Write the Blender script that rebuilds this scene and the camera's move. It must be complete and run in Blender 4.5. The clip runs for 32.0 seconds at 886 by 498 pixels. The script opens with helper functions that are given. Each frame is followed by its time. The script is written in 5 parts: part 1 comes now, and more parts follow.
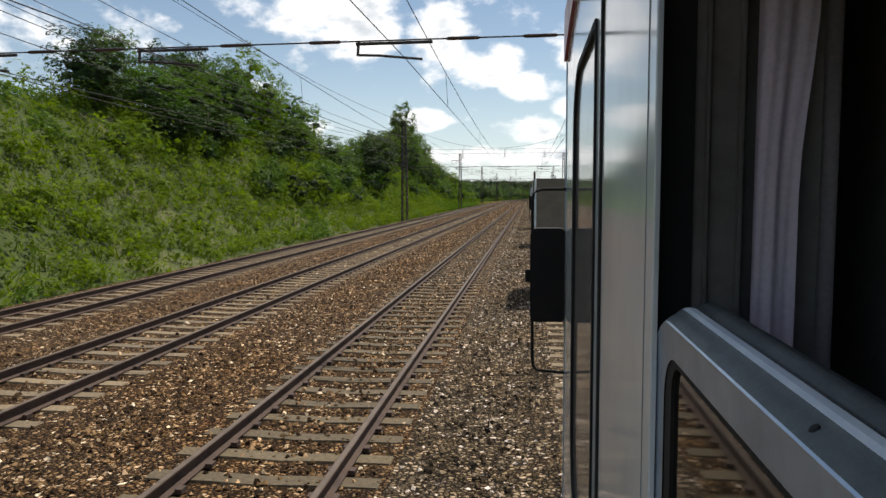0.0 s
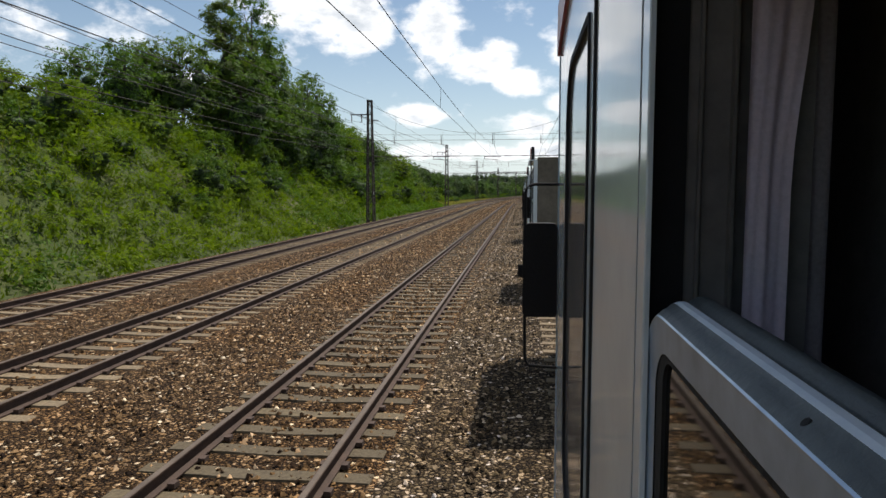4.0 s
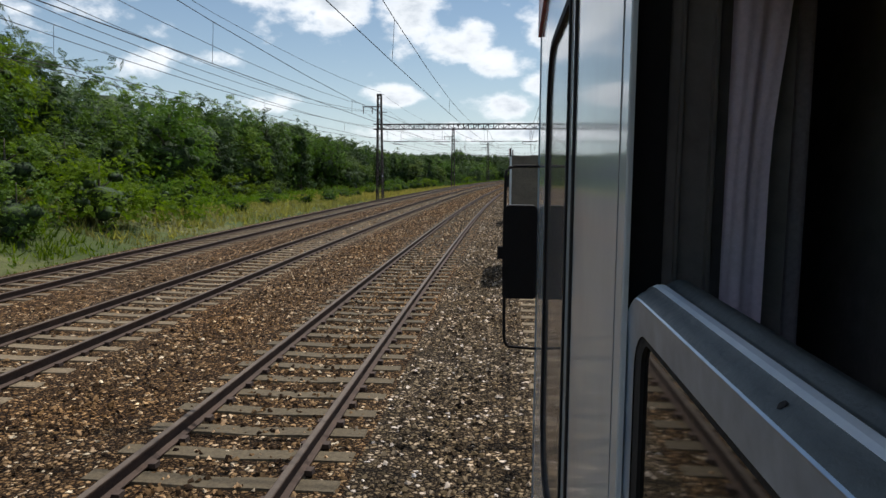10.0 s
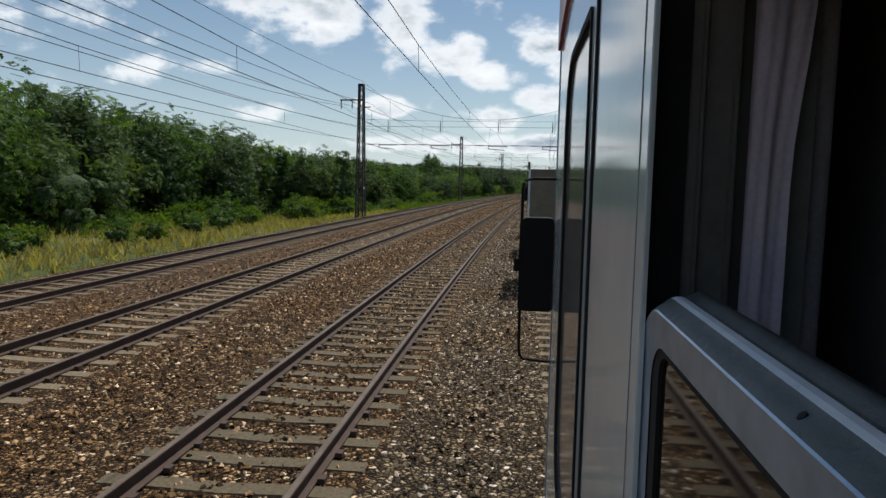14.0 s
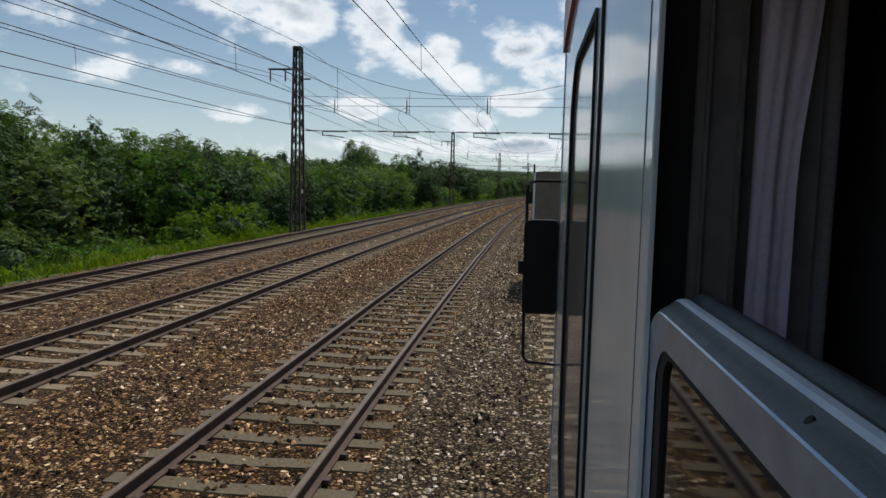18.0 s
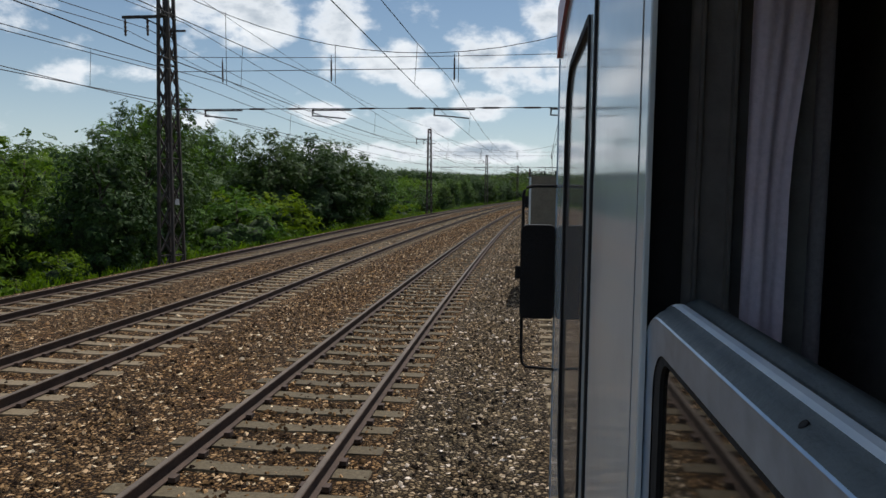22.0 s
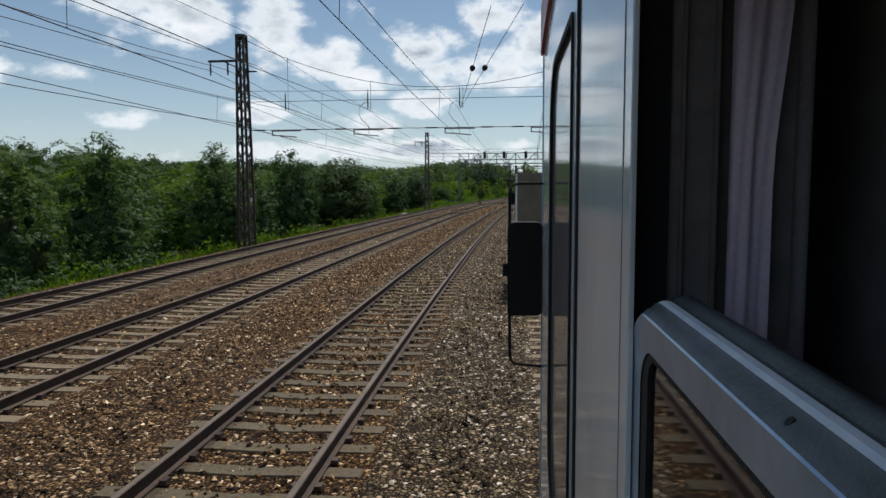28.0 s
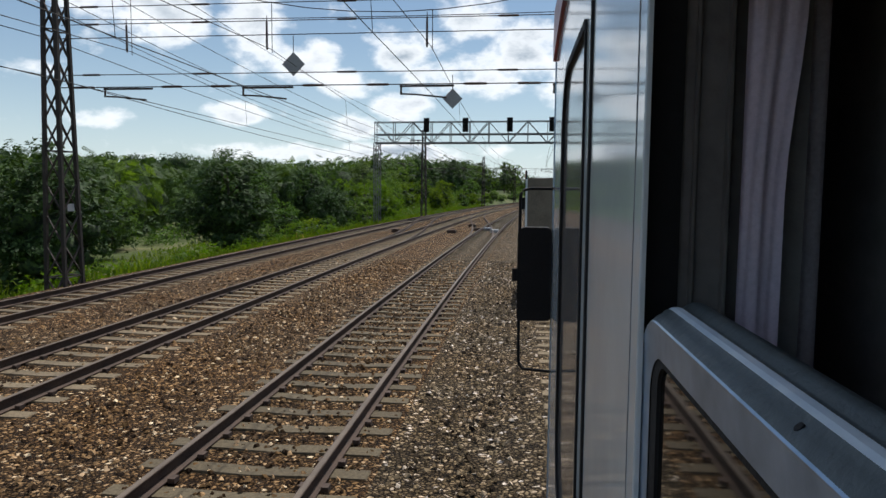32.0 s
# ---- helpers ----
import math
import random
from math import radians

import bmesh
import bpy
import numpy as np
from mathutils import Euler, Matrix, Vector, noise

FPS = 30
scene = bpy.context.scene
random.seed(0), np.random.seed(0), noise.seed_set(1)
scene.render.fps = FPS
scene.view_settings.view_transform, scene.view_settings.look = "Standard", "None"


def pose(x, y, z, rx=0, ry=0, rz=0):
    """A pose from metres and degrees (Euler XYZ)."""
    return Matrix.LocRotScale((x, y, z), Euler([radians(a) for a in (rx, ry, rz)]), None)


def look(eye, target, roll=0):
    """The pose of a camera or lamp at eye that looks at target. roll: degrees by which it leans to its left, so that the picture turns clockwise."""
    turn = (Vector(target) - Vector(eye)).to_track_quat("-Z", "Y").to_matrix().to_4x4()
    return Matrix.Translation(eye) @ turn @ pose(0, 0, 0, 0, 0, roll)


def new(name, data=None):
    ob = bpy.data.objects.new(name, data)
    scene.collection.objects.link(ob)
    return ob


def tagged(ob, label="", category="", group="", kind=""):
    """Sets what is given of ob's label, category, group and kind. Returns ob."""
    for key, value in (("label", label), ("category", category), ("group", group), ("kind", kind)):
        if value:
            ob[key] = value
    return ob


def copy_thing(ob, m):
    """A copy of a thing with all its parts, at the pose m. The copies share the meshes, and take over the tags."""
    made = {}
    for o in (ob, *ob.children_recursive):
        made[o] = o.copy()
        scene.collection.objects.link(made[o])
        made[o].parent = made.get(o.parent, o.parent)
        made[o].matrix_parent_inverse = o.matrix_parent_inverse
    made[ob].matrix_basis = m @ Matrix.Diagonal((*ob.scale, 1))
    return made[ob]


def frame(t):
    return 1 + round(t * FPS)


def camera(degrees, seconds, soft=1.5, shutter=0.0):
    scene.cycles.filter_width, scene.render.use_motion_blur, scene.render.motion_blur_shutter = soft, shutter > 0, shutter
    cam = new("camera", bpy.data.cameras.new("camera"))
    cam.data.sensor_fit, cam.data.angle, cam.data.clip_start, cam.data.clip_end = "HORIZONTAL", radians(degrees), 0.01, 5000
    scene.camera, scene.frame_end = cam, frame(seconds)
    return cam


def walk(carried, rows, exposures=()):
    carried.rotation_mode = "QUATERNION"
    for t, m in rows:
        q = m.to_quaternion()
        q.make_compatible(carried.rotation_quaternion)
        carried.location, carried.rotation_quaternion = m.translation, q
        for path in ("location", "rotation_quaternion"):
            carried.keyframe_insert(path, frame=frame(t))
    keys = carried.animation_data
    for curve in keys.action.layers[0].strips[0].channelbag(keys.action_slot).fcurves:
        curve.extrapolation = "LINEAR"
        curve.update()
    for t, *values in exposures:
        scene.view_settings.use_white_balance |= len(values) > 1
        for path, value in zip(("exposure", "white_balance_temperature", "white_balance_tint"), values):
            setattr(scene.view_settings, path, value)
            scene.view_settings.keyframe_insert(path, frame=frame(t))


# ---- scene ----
# ================= the line: a four-track railway, straight, then a wide right-hand bend =================
SPEED = 18.6                 # metres per second
EYE_Z = 2.78                 # camera height over the sleeper tops
BEND_FROM, BEND_FULL, BEND_EASE, BEND_END, RADIUS = 148.0, 225.0, 760.0, 840.0, 1665.0
LINE_S = np.arange(-400.0, 2600.0, 1.0)
LINE_K = np.clip((LINE_S - BEND_FROM) / (BEND_FULL - BEND_FROM), 0, 1) * np.clip((BEND_END - LINE_S) / (BEND_END - BEND_EASE), 0, 1) / RADIUS
LINE_TH = np.concatenate([[0], np.cumsum((LINE_K[1:] + LINE_K[:-1]) / 2)])
LINE_X = np.concatenate([[0], np.cumsum(np.sin((LINE_TH[1:] + LINE_TH[:-1]) / 2))])
LINE_Y = np.concatenate([[0], np.cumsum(np.cos((LINE_TH[1:] + LINE_TH[:-1]) / 2))]) - 400.0


def heading(s):
    """Heading of the line at s metres along it, in radians to the right."""
    return np.interp(s, LINE_S, LINE_TH)


def at(s, l, z=0.0):
    """World place of s metres along the line, l metres to its right, z metres up (arrays allowed)."""
    th = heading(s)
    return np.stack([np.interp(s, LINE_S, LINE_X) + l * np.cos(th), np.interp(s, LINE_S, LINE_Y) - l * np.sin(th), z + 0 * th + 0 * l], -1)


def on_line(s, l, z=0.0, turn=0.0):
    """Pose of a thing at that place, facing along the line."""
    x, y, zz = at(float(s), float(l), float(z))
    return pose(x, y, zz, 0, 0, turn - math.degrees(heading(float(s))))


# ---- camera ----
cam = camera(66.0, 32.0)
# seconds, yaw to the left of the line, pitch, roll; then how far the camera sways in the window: right, ahead, up (mm)
VIEW = [
(0, 7.17, -4.57, 0.24, -0, -6, 4), (0.5, 6.99, -4.87, 0.18, 2, 4, 2), (1, 7.05, -4.60, -0.35, -0, -2, 0), (1.5, 6.74, -4.54, -0.18, 0, -1, 1),
(2, 6.51, -4.85, -0.45, 2, 6, -2), (2.5, 6.53, -5.22, -0.47, 0, 3, -1), (3, 6.40, -4.94, -0.01, 1, 2, 1), (3.5, 6.54, -4.87, 0.15, 2, 1, 1),
(4.5, 6.78, -5.13, -0.12, 2, -0, 1), (5.5, 7.01, -5.39, -0.38, 1, -2, -0), (6, 5.87, -5.20, -0.16, 2, 3, 0), (6.5, 6.59, -5.38, -0.24, 2, -1, 0),
(7, 6.25, -5.60, -0.69, 2, 4, -2), (7.5, 6.24, -5.50, -0.48, 1, -0, -0), (8, 5.69, -5.77, -0.74, 1, 5, -2), (8.5, 6.18, -5.74, -0.67, -1, -0, 0),
(9, 5.94, -6.10, -1.12, 2, 10, -4), (9.5, 5.02, -6.30, -0.74, -1, 4, -1), (10, 4.94, -6.51, -0.25, 1, 5, 2), (10.5, 7.09, -4.97, -0.64, -5, -11, 1),
(11, 7.31, -4.29, -0.99, -3, -7, -1), (11.5, 6.83, -4.85, -1.56, -5, -9, -3), (12, 6.52, -5.01, -1.53, -5, -7, -3),
(12.5, 6.54, -4.96, -1.17, -2, -2, -2), (13, 6.68, -5.02, -1.15, -3, -6, -1), (13.5, 6.45, -5.25, -1.44, -2, -1, -3),
(14, 6.34, -5.52, -1.17, -2, -1, -2), (14.5, 6.25, -5.30, -0.53, -1, -1, 0), (15.5, 6.30, -5.34, -0.59, -0, -0, -0),
(16.5, 6.35, -5.37, -0.65, 1, 1, -1), (17, 6.39, -5.12, -0.31, -1, -4, 0), (17.5, 5.99, -5.34, -0.87, -2, -1, -1), (18, 6.76, -5.32, -1.30, 0, 5, -4),
(18.5, 6.60, -4.95, -1.09, -0, 1, -2), (19, 5.81, -5.43, -1.16, -2, 3, -2), (19.5, 6.38, -5.14, -0.91, 1, 5, -2), (20, 6.16, -5.19, -1.50, -4, -3, -2),
(20.5, 6.55, -4.81, -1.10, -2, -1, -3), (21, 6.24, -4.83, -0.47, -1, -1, 0), (21.5, 6.35, -4.93, -0.48, -1, -1, 1),
(22, 6.42, -4.87, -0.57, -0, -0, -0), (22.5, 6.04, -4.88, -0.53, -2, -4, 2), (23, 6.64, -4.62, -0.57, -5, -12, 3),
(23.5, 6.90, -4.62, -0.54, 0, -2, -1), (24, 6.46, -4.88, -0.46, 1, 3, -1), (24.5, 5.88, -4.97, -0.64, -0, 1, -1), (25, 5.66, -5.09, -0.27, -1, -1, 2),
(25.5, 6.57, -4.70, 0.01, 1, -2, 1), (26.5, 6.63, -4.70, 0.06, 1, -0, 2), (27.5, 6.69, -4.70, 0.12, 2, 1, 2), (28, 5.29, -5.05, 0.28, 1, 2, 3),
(28.5, 5.27, -4.94, 0.17, 2, 2, 3), (29, 5.79, -4.76, -0.07, 2, 3, 1), (29.5, 5.86, -4.84, 0.04, 2, 3, 2), (30, 5.57, -4.77, -0.38, 2, 5, -0),
(30.5, 5.53, -4.90, -0.63, 2, 2, -1), (31, 5.42, -4.77, 0.00, 2, 7, 2), (31.5, 6.24, -4.41, -0.30, 1, -2, 1), (32, 6.12, -4.71, -0.47, -2, -6, 3)]
walk_rows = []
for t, yaw, pitch, roll, right, ahead, up in VIEW:
    s = SPEED * t + ahead / 1000
    x, y, z = at(s, right / 1000, EYE_Z + up / 1000)
    walk_rows.append((t, pose(x, y, z, 90 + pitch, roll, yaw - math.degrees(heading(SPEED * t)))))
# stops, kelvin, tint: a little brighter and warmer at the start
walk(cam, walk_rows, [(0, 0.4, 6750, 12), (3.5, 0.36, 6620, 12), (9, 0.2, 6300, 11), (13, 0.07, 6350, 10), (25, -0.04, 6250, 10), (30, 0.02, 6280, 10), (32, 0.2, 6300, 10)])

# ---- world: blue sky with fair-weather cumulus; sun high, ahead and a little to the right ----
SUN_AZ, SUN_EL = 24.0, 63.0
world = bpy.data.worlds.new("sky")
scene.world = world
world.use_nodes = True
wn, wl = world.node_tree.nodes, world.node_tree.links
wn.clear()


def wnode(kind, **inputs):
    n = wn.new(kind)
    for k, v in inputs.items():
        n.inputs[k].default_value = v
    return n


def wmath(op, a, b=None, c=None, clamp=False):
    n = wn.new("ShaderNodeMath")
    n.operation, n.use_clamp = op, clamp
    for i, v in enumerate((a, b, c)):
        if v is None:
            continue
        if isinstance(v, (int, float)):
            n.inputs[i].default_value = v
        else:
            wl.new(v, n.inputs[i])
    return n.outputs[0]


sky = wn.new("ShaderNodeTexSky")
sky.sky_type, sky.sun_disc = "NISHITA", False
sky.sun_elevation, sky.sun_rotation = radians(SUN_EL), radians(SUN_AZ)
sky.air_density, sky.dust_density, sky.ozone_density = 1.0, 0.5, 1.4
coord = wn.new("ShaderNodeTexCoord")
split = wn.new("ShaderNodeSeparateXYZ")
wl.new(coord.outputs["Generated"], split.inputs[0])
SKY_AZ = wmath("MULTIPLY", wmath("ARCTAN2", split.outputs[0], split.outputs[1]), 57.2958)
SKY_EL = wmath("MULTIPLY", wmath("ARCSINE", split.outputs[2]), 57.2958)
# cumulus: azimuth, elevation, half width, half height, in degrees; the last ones thin
CLOUDS = [(-17, 14.6, 5.2, 2.8), (-13, 12.6, 2.4, 1.4), (-7.4, 12.2, 2.5, 2.3), (-3.6, 10.4, 2.8, 1.4), (0.2, 8.8, 2.3, 1.0),
          (-8.9, 6.1, 2.1, 0.8), (0.1, 5.3, 2.5, 1.0), (4.8, 11.5, 2.8, 1.7), (7.4, 9.5, 2.6, 1.4),
          (4.4, 7.1, 2.1, 1.0), (10.3, 14.1, 2.8, 1.9), (11.8, 9.9, 3, 1.7), (15, 11.4, 3.2, 2.1), (21, 9, 4.4, 2.2),
          (30, 13, 5.5, 3.2), (-44, 11, 6.5, 2.7), (2, 3.2, 10, 0.8)]
THIN_CLOUDS = [(-27.5, 7.9, 3.4, 1.1), (-18.9, 5.4, 2.6, 0.8), (-31, 12, 2.8, 1.7), (-23.5, 8.5, 2.6, 0.6)]
field = None
for az, el, ra, re in CLOUDS + THIN_CLOUDS:
    du = wmath("MULTIPLY", wmath("SUBTRACT", SKY_AZ, float(az)), 1.0 / ra)
    dv = wmath("MULTIPLY", wmath("SUBTRACT", SKY_EL, float(el)), 1.0 / re)
    d = wmath("SUBTRACT", 0.35 if (az, el, ra, re) in THIN_CLOUDS else 1.0, wmath("ADD", wmath("MULTIPLY", du, du), wmath("MULTIPLY", dv, dv)))
    field = d if field is None else wmath("MAXIMUM", field, d)
field = wmath("MAXIMUM", field, -1.4)


def cloud_noise(scale, detail, stretch):
    mp = wn.new("ShaderNodeMapping")
    mp.inputs["Scale"].default_value = (1, 1, stretch)
    wl.new(coord.outputs["Generated"], mp.inputs[0])
    n = wnode("ShaderNodeTexNoise", Scale=scale, Detail=detail, Roughness=0.58)
    wl.new(mp.outputs[0], n.inputs["Vector"])
    return n.outputs["Fac"]


puffs = cloud_noise(15.0, 9.0, 1.7)
wide = cloud_noise(2.6, 5.0, 2.6)
broken = wmath("MULTIPLY_ADD", wmath("SUBTRACT", wide, 0.62), 14.0, wmath("MULTIPLY", wmath("SUBTRACT", SKY_EL, 19.0), 0.03))
high = wmath("MULTIPLY", wmath("GREATER_THAN", SKY_EL, 17.5), 4.0)
broken = wmath("ADD", broken, wmath("SUBTRACT", high, 4.0))
field = wmath("MAXIMUM", field, broken)
mass = wmath("MULTIPLY_ADD", wmath("SUBTRACT", puffs, 0.48), 6.5, field)
cover = wn.new("ShaderNodeMapRange")
cover.interpolation_type = "SMOOTHSTEP"
cover.inputs["From Min"].default_value, cover.inputs["From Max"].default_value = -0.75, 1.05
wl.new(mass, cover.inputs["Value"])
thick = wn.new("ShaderNodeMapRange")
thick.inputs["From Min"].default_value, thick.inputs["From Max"].default_value = 0.4, 1.9
wl.new(mass, thick.inputs["Value"])
shade = wn.new("ShaderNodeMixRGB")
shade.inputs[1].default_value, shade.inputs[2].default_value = (0.95, 0.97, 0.98, 1), (0.36, 0.43, 0.5, 1)
wl.new(wmath("MULTIPLY", thick.outputs[0], wmath("MULTIPLY_ADD", cloud_noise(9.0, 4.0, 2.5), 3.2, -1.0, True)), shade.inputs[0])
sky_level = wn.new("ShaderNodeMixRGB")
sky_level.blend_type, sky_level.inputs[0].default_value = "MULTIPLY", 1.0
SKY_STRENGTH = 0.075
sky_level.inputs[2].default_value = (SKY_STRENGTH * 0.93, SKY_STRENGTH, SKY_STRENGTH, 1)
wl.new(sky.outputs[0], sky_level.inputs[1])
hazy = wn.new("ShaderNodeMixRGB")       # pale summer haze low over the horizon
hazy.inputs[2].default_value = (0.7, 0.8, 0.86, 1)
wl.new(wmath("MULTIPLY", wmath("POWER", 2.718, wmath("MULTIPLY", wmath("MAXIMUM", SKY_EL, 0.0), -0.17)), 0.78), hazy.inputs[0])
wl.new(sky_level.outputs[0], hazy.inputs[1])
sky_mix = wn.new("ShaderNodeMixRGB")
wl.new(cover.outputs[0], sky_mix.inputs[0])
wl.new(hazy.outputs[0], sky_mix.inputs[1])
wl.new(shade.outputs[0], sky_mix.inputs[2])
background = wnode("ShaderNodeBackground", Strength=1.0)
wl.new(sky_mix.outputs[0], background.inputs[0])
world_out = wn.new("ShaderNodeOutputWorld")
wl.new(background.outputs[0], world_out.inputs[0])

sun = new("sun", bpy.data.lights.new("sun", "SUN"))
sun.data.energy, sun.data.angle, sun.data.color = 4.0, radians(0.55), (1.0, 0.95, 0.87)
az, el = radians(SUN_AZ), radians(SUN_EL)
toward = Vector((math.sin(az) * math.cos(el), math.cos(az) * math.cos(el), math.sin(el)))
sun.matrix_world = look(toward * 100, (0, 0, 0))

# ================= materials =================
def material(name, base=(0.5, 0.5, 0.5), rough=0.6, metal=0.0):
    m = bpy.data.materials.new(name)
    m.use_nodes = True
    b = m.node_tree.nodes["Principled BSDF"]
    b.inputs["Base Color"].default_value = (*base, 1)
    b.inputs["Roughness"].default_value, b.inputs["Metallic"].default_value = rough, metal
    return m, m.node_tree.nodes, m.node_tree.links, b


def noise_node(nt, nl, scale, detail=5.0, rough=0.6, vec=None):
    n = nt.new("ShaderNodeTexNoise")
    n.inputs["Scale"].default_value, n.inputs["Detail"].default_value, n.inputs["Roughness"].default_value = scale, detail, rough
    if vec is None:
        vec = nt.new("ShaderNodeNewGeometry").outputs["Position"]
    nl.new(vec, n.inputs["Vector"])
    return n.outputs["Fac"]


def ramp(nt, nl, fac, stops):
    r = nt.new("ShaderNodeValToRGB")
    e = r.color_ramp.elements
    while len(e) < len(stops):
        e.new(0.5)
    for el_, (p, c) in zip(e, stops):
        el_.position, el_.color = p, (*c, 1)
    nl.new(fac, r.inputs[0])
    return r.outputs[0]


def mixed(nt, nl, fac, a, b, how="MIX"):
    n = nt.new("ShaderNodeMixRGB")
    n.blend_type = how
    for i, v in enumerate((fac, a, b)):
        if isinstance(v, (int, float)):
            n.inputs[i].default_value = v
        elif isinstance(v, tuple):
            n.inputs[i].default_value = (*v, 1)
        else:
            nl.new(v, n.inputs[i])
    return n.outputs[0]


def bump(nt, nl, b, height, strength=0.4, distance=0.02):
    n = nt.new("ShaderNodeBump")
    n.inputs["Strength"].default_value, n.inputs["Distance"].default_value = strength, distance
    nl.new(height, n.inputs["Height"])
    nl.new(n.outputs[0], b.inputs["Normal"])


def two_scale(name, dark, light, fine, coarse, rough=0.7, metal=0.0, relief=0.3, depth=0.01):
    """Colour that varies at two scales, with fine relief."""
    m, nt, nl, b = material(name, light, rough, metal)
    f, c = noise_node(nt, nl, fine, 6), noise_node(nt, nl, coarse, 3)
    col = mixed(nt, nl, 0.5, ramp(nt, nl, f, [(0.3, dark), (0.7, light)]), ramp(nt, nl, c, [(0.3, dark), (0.7, light)]))
    nl.new(col, b.inputs["Base Color"])
    bump(nt, nl, b, f, relief, depth)
    return m


STONE_BROWN = [(0.0, (0.0129, 0.00681, 0.00357)), (0.3, (0.0541, 0.0306, 0.0143)), (0.58, (0.157, 0.0942, 0.0429)), (0.82, (0.321, 0.203, 0.103)), (0.93, (0.541, 0.368, 0.217)), (1.0, (0.9, 0.76, 0.549))]
STONE_GREY = [(0.0, (0.0133, 0.00911, 0.00623)), (0.3, (0.0527, 0.0364, 0.0213)), (0.58, (0.153, 0.114, 0.066)), (0.82, (0.324, 0.245, 0.156)), (0.93, (0.552, 0.433, 0.312)), (1.0, (0.9, 0.8, 0.723))]


def make_ballast(name, stops):
    """Crushed stone: every stone has its own colour and tilt, with shade painted dark into the gaps between; rusty and
    dusty patches.
    """
    m, nt, nl, b = material(name, (0.2, 0.17, 0.14), 0.9)
    b.inputs["Specular IOR Level"].default_value = 0.12
    pos = nt.new("ShaderNodeNewGeometry").outputs["Position"]
    warp = nt.new("ShaderNodeTexNoise")
    warp.inputs["Scale"].default_value, warp.inputs["Detail"].default_value = 22.0, 2.0
    nl.new(pos, warp.inputs["Vector"])
    off = nt.new("ShaderNodeVectorMath")
    off.operation = "MULTIPLY_ADD"
    off.inputs[1].default_value = (0.06, 0.06, 0.06)
    nl.new(warp.outputs["Color"], off.inputs[0])
    nl.new(pos, off.inputs[2])
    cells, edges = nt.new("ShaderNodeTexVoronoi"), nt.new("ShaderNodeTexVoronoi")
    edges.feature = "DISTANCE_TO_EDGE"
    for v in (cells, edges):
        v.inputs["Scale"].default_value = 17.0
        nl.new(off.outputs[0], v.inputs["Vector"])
    hue = nt.new("ShaderNodeSeparateColor")
    nl.new(cells.outputs["Color"], hue.inputs[0])
    grain = noise_node(nt, nl, 70, 3)
    stones = mixed(nt, nl, 0.35, ramp(nt, nl, hue.outputs[0], stops), ramp(nt, nl, grain, stops))
    patch = noise_node(nt, nl, 0.35, 4)
    rusty = mixed(nt, nl, ramp(nt, nl, patch, [(0.42, (0, 0, 0)), (0.65, (1, 1, 1))]), stones, mixed(nt, nl, 1.0, stones, (1.06, 0.96, 0.82), "MULTIPLY"))
    red = ramp(nt, nl, noise_node(nt, nl, 1.1, 5), [(0.6, (0, 0, 0)), (0.75, (0.7, 0.7, 0.7))])
    rusty = mixed(nt, nl, red, rusty, mixed(nt, nl, 1.0, rusty, (1.12, 0.88, 0.74), "MULTIPLY"))
    # shade in the crevices between stones, multiplied into the base colour
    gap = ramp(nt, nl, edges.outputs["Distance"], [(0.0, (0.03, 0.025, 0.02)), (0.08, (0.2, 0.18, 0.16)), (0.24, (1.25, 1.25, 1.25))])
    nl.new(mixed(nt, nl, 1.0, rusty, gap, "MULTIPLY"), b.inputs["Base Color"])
    lift = nt.new("ShaderNodeMath")
    lift.operation = "MULTIPLY_ADD"
    lift.inputs[1].default_value = 0.7
    nl.new(hue.outputs[1], lift.inputs[0])
    rim = nt.new("ShaderNodeMath")
    rim.operation = "MINIMUM"
    rim.inputs[1].default_value = 0.3
    nl.new(edges.outputs["Distance"], rim.inputs[0])
    nl.new(rim.outputs[0], lift.inputs[2])
    bump(nt, nl, b, lift.outputs[0], 1.0, 0.07)
    return m


def make_stone(name, stops):
    m, nt, nl, b = material(name, (0.2, 0.17, 0.14), 0.85)
    b.inputs["Specular IOR Level"].default_value = 0.15
    rnd = nt.new("ShaderNodeNewGeometry").outputs["Random Per Island"]
    col = ramp(nt, nl, rnd, stops)
    patch = noise_node(nt, nl, 0.35, 4)
    col = mixed(nt, nl, ramp(nt, nl, patch, [(0.42, (0, 0, 0)), (0.65, (1, 1, 1))]), col, mixed(nt, nl, 1.0, col, (1.06, 0.96, 0.8), "MULTIPLY"))
    nl.new(col, b.inputs["Base Color"])
    return m


def make_ground():
    m, nt, nl, b = material("grassy_soil", (0.1, 0.12, 0.04), 0.95)
    f, c, w = noise_node(nt, nl, 2.2, 8, 0.7), noise_node(nt, nl, 0.12, 4), noise_node(nt, nl, 0.04, 3)
    green = ramp(nt, nl, f, [(0.25, (0.018, 0.032, 0.003)), (0.5, (0.044, 0.066, 0.005)), (0.8, (0.085, 0.105, 0.009))])
    dry = ramp(nt, nl, f, [(0.25, (0.1, 0.09, 0.03)), (0.8, (0.28, 0.25, 0.11))])
    col = mixed(nt, nl, ramp(nt, nl, c, [(0.5, (0, 0, 0)), (0.72, (0.75, 0.75, 0.75))]), green, dry)
    nl.new(mixed(nt, nl, ramp(nt, nl, w, [(0.3, (0.15, 0.15, 0.15)), (0.7, (0, 0, 0))]), col, (0.03, 0.045, 0.015)), b.inputs["Base Color"])
    bump(nt, nl, b, f, 0.8, 0.15)
    return m


